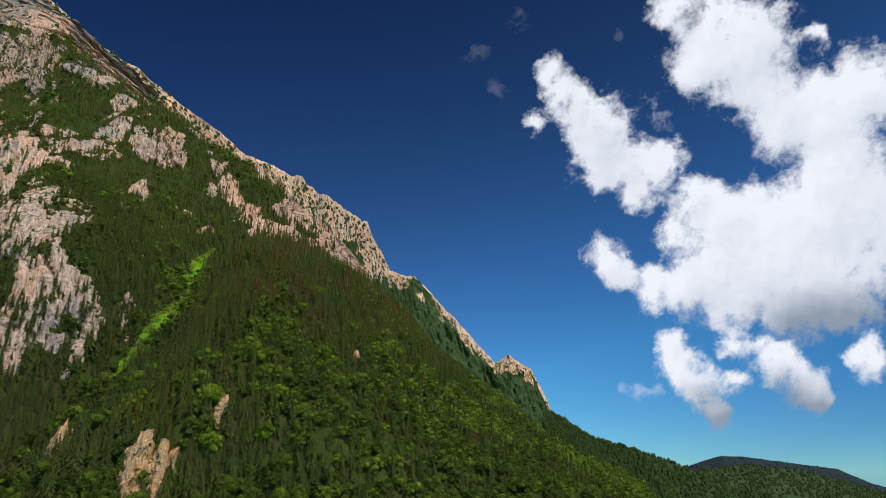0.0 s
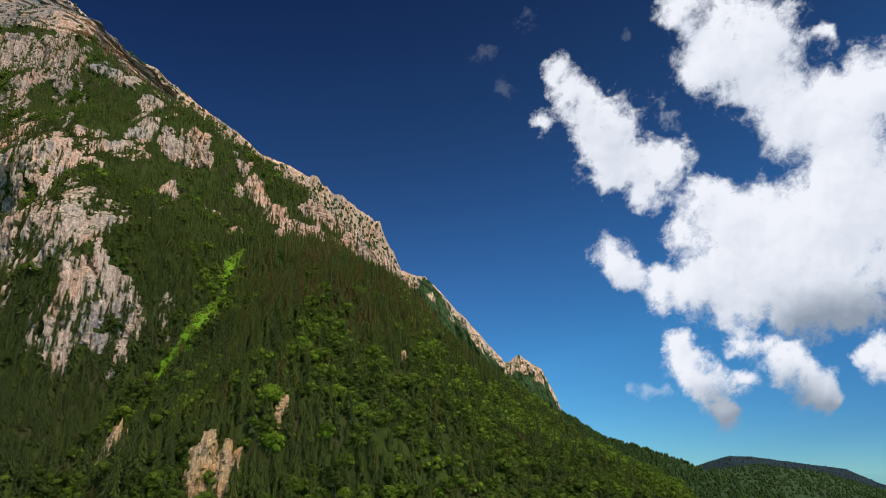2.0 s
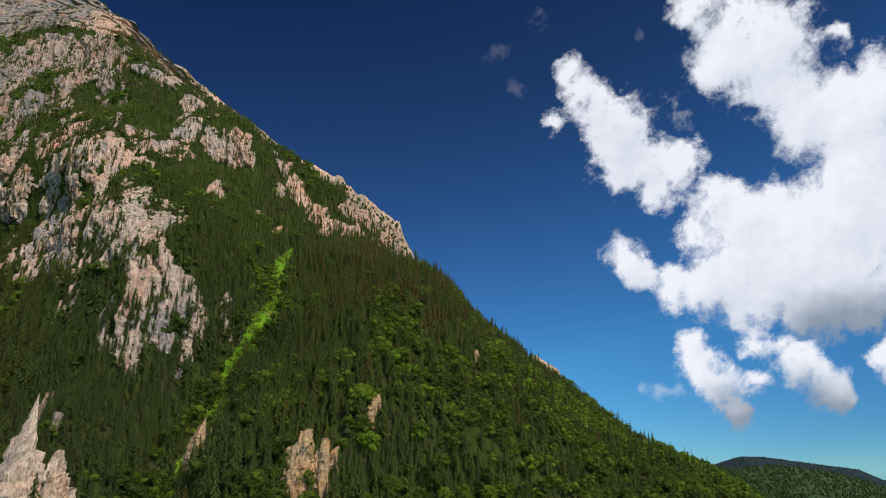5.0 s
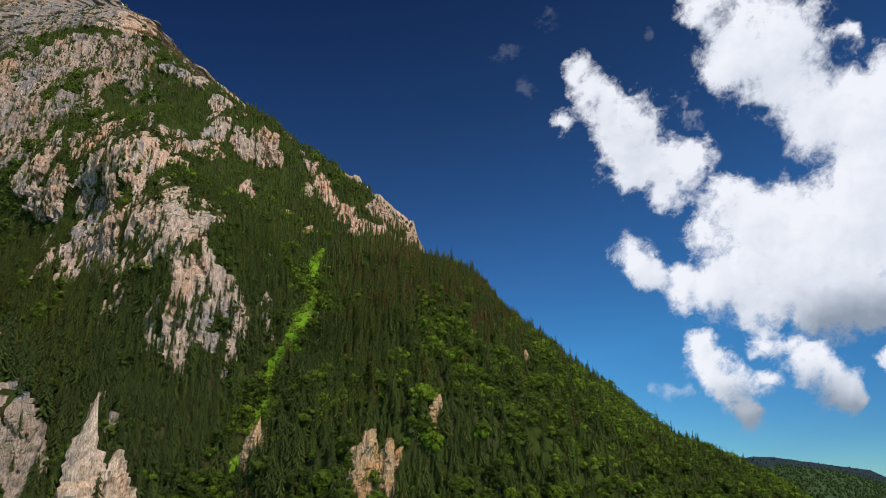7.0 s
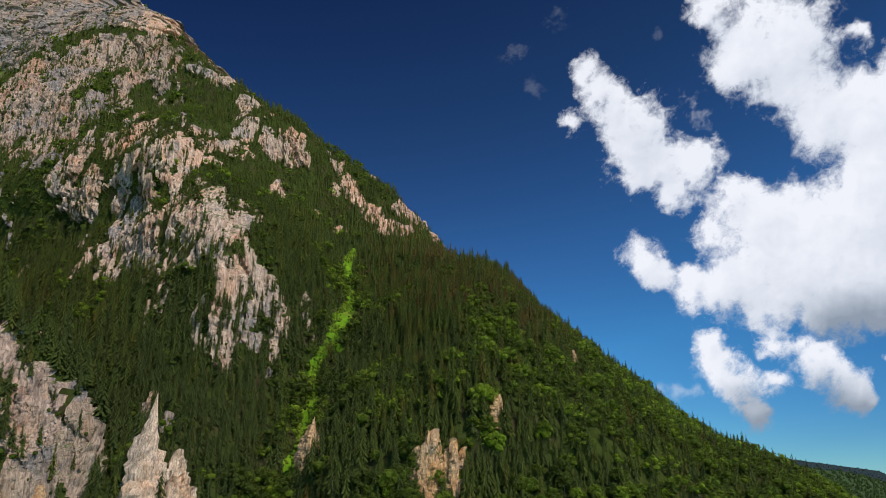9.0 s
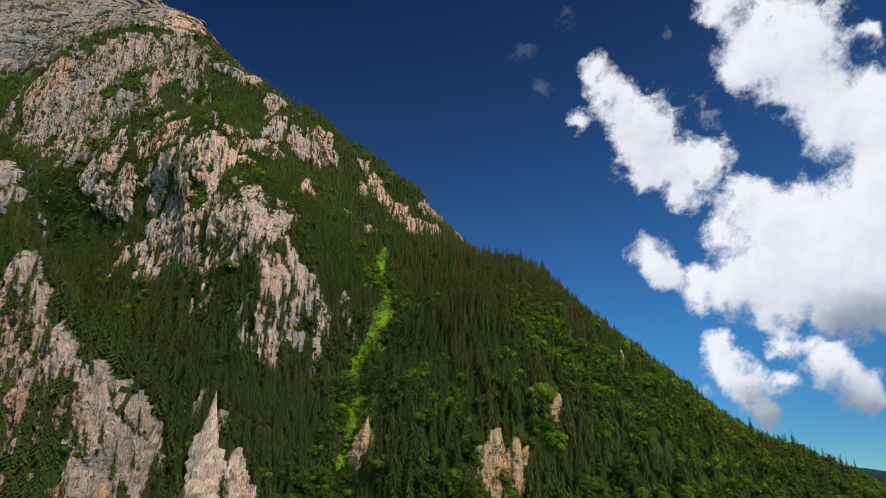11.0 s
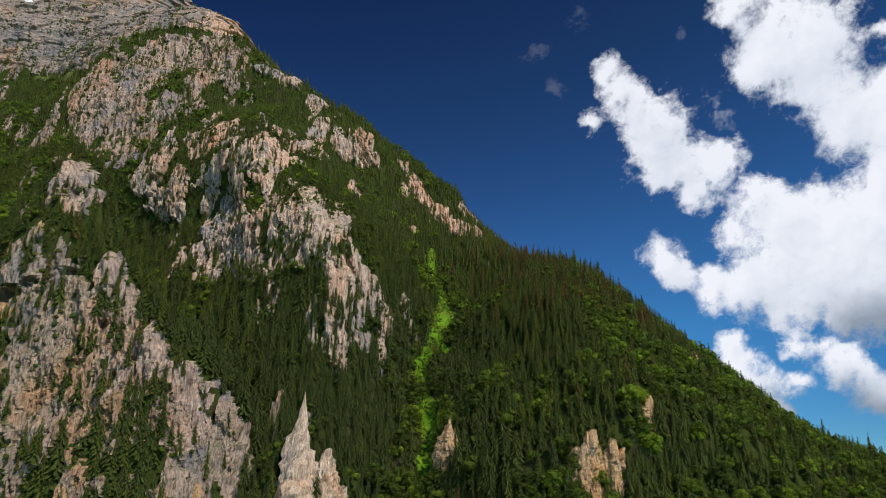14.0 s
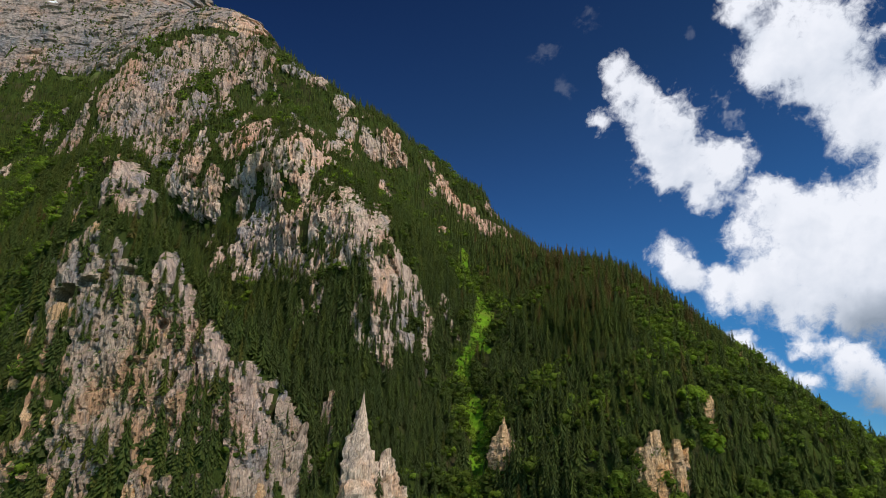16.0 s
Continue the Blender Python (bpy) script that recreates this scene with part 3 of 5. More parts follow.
def mesh_from(name, verts, faces, mat, flat=True, **attributes):
    me = bpy.data.meshes.new(name)
    verts, faces = np.asarray(verts, np.float32), np.asarray(faces, np.int32)
    n, k = faces.shape
    me.vertices.add(len(verts))
    me.vertices.foreach_set("co", verts.ravel())
    me.loops.add(n * k)
    me.loops.foreach_set("vertex_index", faces.ravel())
    me.polygons.add(n)
    me.polygons.foreach_set("loop_start", np.arange(0, n * k, k, dtype=np.int32))
    me.polygons.foreach_set("loop_total", np.full(n, k, np.int32))
    for key, values in attributes.items():
        me.attributes.new(key, "FLOAT", "POINT").data.foreach_set("value", np.asarray(values, np.float32))
    me.materials.append(mat)
    me.update(calc_edges=True)
    me.polygons.foreach_set("use_smooth", np.full(n, not flat))
    return me


def part(name, me, parent, label=""):
    ob = new(name, me)
    ob.parent = parent
    return tagged(ob, label)


def grid_faces(nu, nv):
    a = np.arange(nu * nv).reshape(nu, nv)
    return np.stack([a[:-1, :-1], a[1:, :-1], a[1:, 1:], a[:-1, 1:]], -1).reshape(-1, 4)


def cut(verts, faces):
    used, again = np.unique(faces, return_inverse=True)
    return verts[used], again.reshape(faces.shape)


mountain = tagged(new("mountain"), "steep limestone mountain with spruce forest, cliffs and a grassy gully", "mountain", kind="structure")


def halved(a):
    """The same grid at half the spacing."""
    b = np.empty((2 * a.shape[0] - 1, a.shape[1]))
    b[::2], b[1::2] = a, 0.5 * (a[1:] + a[:-1])
    c = np.empty((b.shape[0], 2 * b.shape[1] - 1))
    c[:, ::2], c[:, 1::2] = b, 0.5 * (b[:, 1:] + b[:, :-1])
    return c


ROCK_KINDS = {"CLIFF": (CLIFF, "pale fluted limestone cliff"), "WALL": (WALL, "brownish grey limestone wall with ochre stains"),
              "RIB": (UPPER, "pale upright limestone ribs"), "OCHRE": (CRAG, "ochre-stained limestone under a cave"),
              "CREST": (CREST, "warm pinkish limestone on the crest"), "UPPER": (UPPER, "pale grey limestone cliff with ledges"), "BEDDED": (BEDDED, "grey bedded limestone wall")}


def build_layer(sheet):
    """The sheet's forest floor, grass, snow and cliffs; the cliffs in finer steps, with narrow ribs, split blocks and cracks."""
    verts = np.stack([X + sheet.side, sheet.depth, Z], -1).reshape(-1, 3)
    quads = grid_faces(len(XS), len(ZS))
    cell_of = np.nonzero(sheet.there.ravel()[quads].all(1))[0]
    quads = quads[cell_of]
    middle = verts[quads].mean(1)
    snow = (((middle[:, 0] + 989) / 9) ** 2 + ((middle[:, 2] - 879) / 4) ** 2) < 1
    rock = (sheet.rocky.ravel()[quads].mean(1) > 0.06) & ~snow
    grass = (sheet.grassy.ravel()[quads].mean(1) > 0.5) & ~rock
    owner = sheet.owner.ravel()[quads[:, 0]]
    meadow = (sheet.meadow.ravel()[quads].mean(1) > 0.4) & ~rock & ~grass & ~snow
    if meadow.any():
        part("meadow", mesh_from("meadow", *cut(verts, quads[meadow]), MEADOW, False), mountain, "yellow-green meadow on a high ledge")
    part("slope", mesh_from("slope", *cut(verts, quads[~rock & ~grass & ~snow & ~meadow]), FLOOR, False), mountain, "dark mossy forest floor on the steep slope")
    if grass.any():
        part("grass_strip", mesh_from("grass_strip", *cut(verts, quads[grass]), GRASS, False), mountain, "bright green grassy gully between the trees")
    if snow.any() and not sheet.front:
        part("snow_patch", mesh_from("snow_patch", *cut(verts, quads[snow]), SNOW, False), mountain, "last patch of old snow")
    hx, hy, hz, hin, htop, hwx, hwz, hbed = (halved(k) for k in (X + sheet.side, sheet.depth, Z, sheet.inside, sheet.top, warpx, warpz, bed))
    n_fine = hx.shape[1]
    ci, cj = np.divmod(cell_of, len(ZS) - 1)
    near_face = rock & (middle[:, 2] < 770)
    touched, seam = np.zeros(hx.shape, bool), np.zeros(hx.shape, bool)
    for a in range(3):
        for b in range(3):
            touched[2 * ci[near_face] + a, 2 * cj[near_face] + b] = True
            seam[2 * ci[~near_face] + a, 2 * cj[~near_face] + b] = True
    fx, fz, fi, ft, fbed, fx0 = (k[touched] for k in (hwx, hwz, hin, htop, hbed, hx))
    rib_off, rib_crack = cells(fx / 2.3, fz / 17, 101)
    chip_off, chip_crack = cells(fx / 1.6, fz / 5.5, 105)
    stone_off, stone_crack = cells(fx0 / 7, fbed / 3.2, 109)
    upright = 2.0 * rib_off + 0.8 * chip_off - 1.5 * (1 - smooth(rib_crack / 0.17)) - 0.4 * (1 - smooth(chip_crack / 0.3))
    layered = 1.1 * stone_off - 0.4 * (1 - smooth(stone_crack / 0.2)) + 0.4 * chip_off
    rough_here = 0.35 + 1.0 * smooth(0.5 + 1.3 * fbm(fx / 34, fz / 55, 3, 113))
    hy[touched] -= rough_here * ~seam[touched] * smooth(fi * 1.6) * (upright * (1 - ft) + layered * ft)
    fine = np.stack([hx, hy, hz], -1).reshape(-1, 3)
    for n, kind in enumerate(sheet.kinds):
        pick, far = rock & near_face & (owner == n), rock & ~near_face & (owner == n)
        if not (pick.any() or far.any()):
            continue
        corner = (2 * ci[pick] * n_fine + 2 * cj[pick])[:, None] + np.array((0, 1, n_fine, n_fine + 1))
        far_corner = 2 * ci[far] * n_fine + 2 * cj[far]
        mine = np.concatenate([corner.reshape(-1, 1) + np.array((0, n_fine, n_fine + 1, 1)), far_corner[:, None] + np.array((0, 2 * n_fine, 2 * n_fine + 2, 2))])
        mat, label = ROCK_KINDS[kind]
        part("cliff", mesh_from("cliff", *cut(fine, mine), mat), mountain, label)


build_layer(main_face)
build_layer(front_wall)
# The back of the front wall falls away behind its crown.
rim = np.array([max(1, int(np.nonzero(front_wall.there[i])[0].max())) if front_wall.there[i].any() else -1 for i in range(len(XS))])
along = np.nonzero(rim > 0)[0]
crown_line = np.stack([XS[along], front_wall.depth[along, rim[along]], ZS[rim[along]]], -1)
fall = np.linspace(0, 1, 9)[:, None, None]
back = crown_line[None] + fall * np.array((-50.0, 70.0, -130.0)) + fall ** 2 * np.array((0, 0, -60.0))
back[:, :, 2] = np.maximum(back[:, :, 2], 20)
part("back_slope", mesh_from("back_slope", back.reshape(-1, 3), grid_faces(9, len(along)), FLOOR, False), mountain, "dark mossy forest floor on the steep slope")

# ---- distance ----
tagged(new("ground", mesh_from("ground", [(-4700, -4700, 0), (4700, -4700, 0), (4700, 4300, 0), (-4700, 4300, 0)], [(0, 1, 2, 3)], VALLEY)),
                "green valley floor below the mountain", "ground", kind="structure")
foot_y = np.linspace(0, 1, 12)[:, None]
foot = np.stack([X[:, 0][None] + 0 * foot_y, 150 + (main_face.depth[:, 0][None] - 150) * foot_y, 0.4 + (ZS[0] - 0.4) * foot_y ** 1.6 + 0 * X[:, 0][None]], -1)
part("foot_slope", mesh_from("foot_slope", foot.reshape(-1, 3), grid_faces(12, len(XS)), FLOOR, False), mountain)


def ridge(name, crest, drop_front, lean, nu, nv, mat, rough, seed, back=1.2):
    """A ridge under a crest line: a face towards the camera's side and a back slope."""
    crest = np.array(crest, float)
    s = np.r_[0, np.cumsum(np.linalg.norm(np.diff(crest[:, :2], axis=0), axis=1))]
    u = np.linspace(0, s[-1], nu)
    c = np.stack([np.interp(u, s, crest[:, k]) for k in range(3)], -1)
    c[:, 2] += rough * 0.45 * fbm(u / 60, u * 0 + seed, 5, seed, 0.55)
    v = np.linspace(-0.5, 1, nv)
    U, V = np.meshgrid(u, v, indexing="ij")
    down = np.where(V > 0, V, -V * back)
    drop_front = drop_front * (0.3 + 0.7 * smooth((U - 250) / 900)) if mat is None else drop_front
    drop = drop_front * down
    run = np.where(V > 0, -V * drop_front * lean, -V * drop_front * back * 1.4)
    P = np.repeat(c[:, None], nv, 1)
    P[..., 2] -= drop
    P[..., 1] += run
    edge = smooth(np.abs(V) * 14)
    P[..., 1] -= edge * rough * (0.6 * ridged(U / 110, V * drop_front / 150, 3, seed + 3) + 1.3 * fbm(U / 50, V * drop_front / 60, 5, seed + 5, 0.7))
    P[..., 2] = np.maximum(P[..., 2], -5)
    if mat is None:
        return P, U, V
    return mesh_from(name, P.reshape(-1, 3), grid_faces(nu, nv), mat, False)


far_crest = ((-900, 1120, 1110), (-761, 1230, 1008), (-608, 1330, 916), (-466, 1430, 827), (-371, 1540, 821), (-254, 2100, 898), (-201, 2400, 826),
             (-121, 2700, 885), (121, 2750, 636), (199, 2750, 544), (257, 2750, 576), (352, 2800, 517), (454, 2850, 326), (520, 2900, 250))
far_ridge = tagged(new("rock_ridge"), "sunlit salmon-coloured limestone ridge running down behind the mountain", "ridge", kind="structure")
P, U, V = ridge("ridge_face", far_crest, 520, 0.62, 560, 90, None, 26.0, 71)
band = 0.34 - 0.20 * smooth((U - 900) / 900) + 0.26 * fbm(U / 120, V * 6, 4, 75) + 0.10 * fbm(U / 30, V * 20, 3, 76)
bare = ((V < band) & (V > -0.02)).ravel()
rq = grid_faces(560, 90)
rock_q = bare[rq].mean(1) > 0.5
part("ridge_face", mesh_from("ridge_face", *cut(P.reshape(-1, 3), rq[rock_q]), PALE), far_ridge, "bare salmon-pink limestone crest")
part("ridge_foot", mesh_from("ridge_foot", *cut(P.reshape(-1, 3), rq[~rock_q]), WOODS, False), far_ridge, "dark wooded slope under the crest")


def far_trees(at, h, mat, label, rng):
    """Trees a few metres across on a screen, joined: uneven low cones."""
    n = len(at)
    ring = np.array([(math.cos(k * 1.2566), math.sin(k * 1.2566)) for k in range(5)])
    cone = np.concatenate([np.c_[ring * 0.40, np.full(5, 0.1)], np.c_[ring * 0.33, np.full(5, 0.5)], [[0, 0, 0.95]]])
    tris = [(k, (k + 1) % 5, 5 + (k + 1) % 5) for k in range(5)] + [(k, 5 + (k + 1) % 5, 5 + k) for k in range(5)] + [(5 + k, 5 + (k + 1) % 5, 10) for k in range(5)]
    W = at[:, None] + cone[None] * h[:, None, None] * rng.uniform(0.75, 1.25, (n, 11, 3)) - np.array([0, 0, 1.0])
    F = np.array(tris)[None] + 11 * np.arange(n)[:, None, None]
    tint = np.repeat(np.clip(rng.normal(0.45, 0.25, n), 0, 1), 11)
    ob = new("distant_woods", mesh_from("distant_woods", W.reshape(-1, 3), F.reshape(-1, 3), mat, True, tint=tint))
    return tagged(ob, label, "woods", kind="stuff")


rng_far = np.random.default_rng(70)
pick = rng_far.integers(0, 560 * 90, 15000)
pick = pick[(~bare[pick] & (V.ravel()[pick] > 0.02) & (V.ravel()[pick] < 0.7)) | (bare[pick] & (rng_far.random(len(pick)) < 0.5) & (V.ravel()[pick] > 0.03))]
spread = P.reshape(-1, 3)[pick]
far_trees(spread, rng_far.uniform(5, 12, len(pick)), HILLTREES, "dark spruce woods below the distant crest", rng_far)


def hill(name, crest, drop, lean, mat, label, seed, trees, size):
    ob = tagged(new(name), label, "hill", kind="structure")
    me = ridge("hillside", crest, drop, lean, 260, 60, mat, 5.0, seed, 1.0)
    part("hillside", me, ob)
    rng = np.random.default_rng(seed)
    trees = int(0.7 * trees)
    co = np.empty(len(me.vertices) * 3, np.float32)
    me.vertices.foreach_get("co", co)
    co = co.reshape(260, 60, 3)
    i, j = rng.uniform(0, 258, trees), rng.uniform(12, 46, trees)
    a, b = i.astype(int), j.astype(int)
    fi, fj = (i - a)[:, None], (j - b)[:, None]
    at = co[a, b] * (1 - fi) * (1 - fj) + co[a + 1, b] * fi * (1 - fj) + co[a, b + 1] * (1 - fi) * fj + co[a + 1, b + 1] * fi * fj
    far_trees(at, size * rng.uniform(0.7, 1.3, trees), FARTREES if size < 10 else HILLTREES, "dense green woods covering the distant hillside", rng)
    return ob


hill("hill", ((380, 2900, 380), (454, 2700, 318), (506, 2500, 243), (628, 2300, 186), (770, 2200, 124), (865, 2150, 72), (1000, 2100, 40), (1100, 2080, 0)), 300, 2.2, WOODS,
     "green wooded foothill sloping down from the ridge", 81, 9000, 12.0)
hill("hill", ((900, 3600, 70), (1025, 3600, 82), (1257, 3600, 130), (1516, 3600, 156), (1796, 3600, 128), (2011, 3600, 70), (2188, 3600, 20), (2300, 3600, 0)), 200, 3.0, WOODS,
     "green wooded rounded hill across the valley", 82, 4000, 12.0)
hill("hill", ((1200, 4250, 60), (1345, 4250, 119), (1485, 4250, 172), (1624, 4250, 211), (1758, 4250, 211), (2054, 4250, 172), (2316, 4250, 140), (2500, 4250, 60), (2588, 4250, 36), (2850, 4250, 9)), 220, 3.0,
     FARWOODS, "wooded hill on the horizon, with blue-green haze put into its colour", 83, 1800, 7.0)

# ---- clouds ----
CLOUD_EYE, CLOUD_FAR = Vector((-140, -3, 121)), 4600.0
CLOUD_AXES = look((0, 0, 0), (-0.0127, 0.9506, 0.3102)).to_3x3()


def cloud_material():
    m = bpy.data.materials.new("cumulus")
    m.use_nodes = True
    nt = m.node_tree
    nt.nodes.remove(nt.nodes["Principled BSDF"])
    dens = nt.nodes.new("ShaderNodeAttribute")
    dens.attribute_name = "puff"
    lit = nt.nodes.new("ShaderNodeAttribute")
    lit.attribute_name = "lit"
    grain = fbm_node(nt, 0.011, 7, 0.62, (1, 1, 1), 0.6)
    a = nt.nodes.new("ShaderNodeMath")
    a.operation = "MULTIPLY_ADD"
    nt.links.new(grain, a.inputs[0])
    a.inputs[1].default_value = 0.55
    nt.links.new(dens.outputs["Fac"], a.inputs[2])
    lace = nt.nodes.new("ShaderNodeMath")
    lace.operation = "MULTIPLY_ADD"
    nt.links.new(fbm_node(nt, 0.020, 7, 0.62, (1, 1, 1), 1.6), lace.inputs[0])
    lace.inputs[1].default_value = 0.55
    nt.links.new(a.outputs[0], lace.inputs[2])
    mr = node(nt, "ShaderNodeMapRange", From_Min=0.56, From_Max=1.20)
    mr.interpolation_type = "SMOOTHSTEP"
    nt.links.new(lace.outputs[0], mr.inputs["Value"])
    soft = nt.nodes.new("ShaderNodeMath")
    soft.operation = "MULTIPLY_ADD"
    nt.links.new(grain, soft.inputs[0])
    soft.inputs[1].default_value = 0.16
    nt.links.new(lit.outputs["Fac"], soft.inputs[2])
    # Sunlit white and shaded blue-grey are painted into the clouds' glowing colour.
    col = ramp(nt, soft.outputs[0], (0.10, (0.28, 0.335, 0.42)), (0.42, (0.47, 0.525, 0.62)), (0.68, (0.71, 0.755, 0.85)), (0.92, (0.87, 0.895, 0.97)))
    em = node(nt, "ShaderNodeEmission", Strength=1.0)
    nt.links.new(col, em.inputs["Color"])
    tr = nt.nodes.new("ShaderNodeBsdfTransparent")
    ms = nt.nodes.new("ShaderNodeMixShader")
    thin = nt.nodes.new("ShaderNodeAttribute")
    thin.attribute_name = "veil"
    fade = nt.nodes.new("ShaderNodeMath")
    fade.operation = "MULTIPLY"
    nt.links.new(mr.outputs[0], fade.inputs[0])
    nt.links.new(thin.outputs["Fac"], fade.inputs[1])
    nt.links.new(fade.outputs[0], ms.inputs[0])
    nt.links.new(tr.outputs[0], ms.inputs[1])
    nt.links.new(em.outputs[0], ms.inputs[2])
    nt.links.new(ms.outputs[0], nt.nodes["Material Output"].inputs["Surface"])
    return m


CUMULUS = cloud_material()


def cloud(puffs, label, seed, base=None, veil=1.0, torn=1.0, girth=1.0, thin=0.0, step=0.32):
    """A cloud of puffs: bearing and height (hundredths of the distance) and radius of each."""
    p = np.array(puffs, float) * (1, 1, girth)
    pad = 1.7 * p[:, 2]
    us = np.arange((p[:, 0] - pad).min(), (p[:, 0] + pad).max(), step)
    vs = np.arange((p[:, 1] - pad).min(), (p[:, 1] + pad).max(), step)
    U, V = np.meshgrid(us, vs, indexing="ij")
    WU, WV = U + 1.5 * fbm(U / 4, V / 4, 4, seed), V + 1.5 * fbm(U / 4, V / 4, 4, seed + 1)

    def density(u, v):
        d = np.zeros(U.shape)
        for cu, cv, r in p:
            d += np.exp(-1.2 * ((u - cu) ** 2 + (v - cv) ** 2) / (r * r))
        billow = ridged(u / 4.2, v / 4.2, 4, seed + 4) - 0.35
        return (1.25 - 0.20 * (torn - 1)) * np.sqrt(np.minimum(d, 1.6)) - 0.62 - thin - 0.10 * (torn - 1) + 0.24 * billow + 0.28 * min(torn, 2.0) * fbm(u / 2.2 * torn, v / 2.2 * torn, 5, seed + 6, 0.6)

    def body(u, v):
        return np.sqrt(np.minimum(sum(np.exp(-1.2 * ((u - cu) ** 2 + (v - cv) ** 2) / (r * r)) for cu, cv, r in p), 2.2))

    here, sunward = density(WU, WV), density(WU - 0.9, WV + 1.3)
    mound = body(WU, WV) - body(WU - 2.2, WV + 3.2)
    # Light from the sun side is worked out here and stored as colour.
    lit = 0.70 + 0.20 * np.clip(here - sunward, -0.5, 0.5) + 0.34 * np.clip(mound, -0.6, 0.6) + 0.14 * fbm(U / 9, V / 9, 3, seed + 7)
    if base is not None:
        # The shaded underside is painted in as a lower lit value.
        lit -= 0.62 * smooth((base[1] + 3.5 - V + 2.5 * fbm(U / 7, V / 7, 3, seed + 9)) / 8.0) * smooth((U - base[0]) / 9)
    dirs = np.stack([U / 100, V / 100, np.full(U.shape, -1.0)], -1)
    dirs /= np.linalg.norm(dirs, axis=-1, keepdims=True)
    P = dirs @ np.array(CLOUD_AXES).T * (CLOUD_FAR - 40.0 * (seed - 200)) + np.array(CLOUD_EYE)
    faces = grid_faces(len(us), len(vs))
    dens = here.ravel()
    faces = faces[dens[faces].max(1) > -0.30]
    verts, faces2 = cut(P.reshape(-1, 3), faces)
    used = np.unique(faces)
    ob = new("cloud", mesh_from("cloud", verts, faces2, CUMULUS, False, puff=dens[used], lit=lit.ravel()[used], veil=np.full(len(used), veil)))
    ob.visible_shadow = False
    return tagged(ob, label, "cloud", "cumulus clouds", "structure")


cloud(((36.9, 34.9, 3.7), (45.2, 34.0, 7.0), (41.9, 27.4, 4.1), (47.7, 25.8, 6.6), (52.7, 20.8, 5.4), (52.3, 31.6, 5.0), (53.5, 16.6, 2.9), (59.3, 20.8, 5.0), (64.3, 23.3, 5.0), (62.6, 15.0, 6.2), (59.7, 31.6, 1.8), (71.7, 24.1, 7.5), (58.5, 7.5, 5.0), (65.1, 8.4, 7.5), (51.0, 4.2, 6.6), (44.8, 5.9, 4.6), (59.3, -0.7, 8.7), (50.2, -2.4, 7.5), (41.9, -3.2, 5.1), (38.6, -6.5, 3.3), (46.1, -8.6, 4.0), (55.2, -9.4, 4.6), (64.3, -8.6, 5.5), (40.7, 8.8, 2.9), (72.6, 1.7, 9.9), (37.8, 2.6, 3.3)),
      "large bright white cumulus with a grey underside", 201, (48, -7.0), girth=0.96)
cloud(((35.7, 10.9, 4.9), (36.9, 14.3, 3.1), (30.3, 12.1, 3.8), (26.2, 12.9, 4.6), (25.3, 17.9, 3.8), (28.7, 18.7, 4.7), (22.9, 21.6, 3.6), (19.5, 27.0, 2.3), (20.8, 23.7, 2.5), (17.9, 19.1, 1.7), (32.8, 7.5, 2.5)), "ragged white arm of a cumulus cloud", 202, None, 0.97, 1.3, 1.04, 0.04)
cloud(((27.7, -0.6, 3.0), (30.3, -3.9, 2.4), (34.3, -3.9, 2.0), (34.9, -6.7, 2.8)), "small hooked white cloud", 203)
cloud(((37.4, -12.8, 2.4), (39.6, -16.9, 4.2), (42.7, -20.6, 4.9), (45.2, -24.4, 2.6), (47.9, -19.0, 2.6)), "white tapering cumulus above the hills", 204, (36, -21.0), girth=0.9)
cloud(((47.3, -13.6, 2.9), (52.7, -15.7, 4.3), (56.8, -19.0, 4.4), (59.3, -21.0, 2.5), (61.8, -21.9, 1.4)), "white ragged cumulus above the hills", 205, (46, -19.0), girth=0.9)
cloud(((65.1, -14.8, 1.7), (68.4, -15.7, 3.3)), "small white cloud low over the horizon", 206)
cloud(((31.6, -20.4, 1.2), (33.6, -20.9, 1.1), (35.8, -21.2, 1.2)), "thin white wisp of cloud", 207, None, 0.30, 1.3)
cloud(((35.4, 21.4, 2.6), (37.6, 19.4, 2.0)), "faint torn wisp of cloud", 208, None, 0.22, 2.2)
cloud(((15.4, 33.6, 2.3), (8.4, 28.1, 2.0), (11.0, 28.5, 1.9), (12.7, 23.1, 1.6), (31.1, 31.6, 1.4)), "faint scattered shreds of cloud", 209, None, 0.07, 1.7)

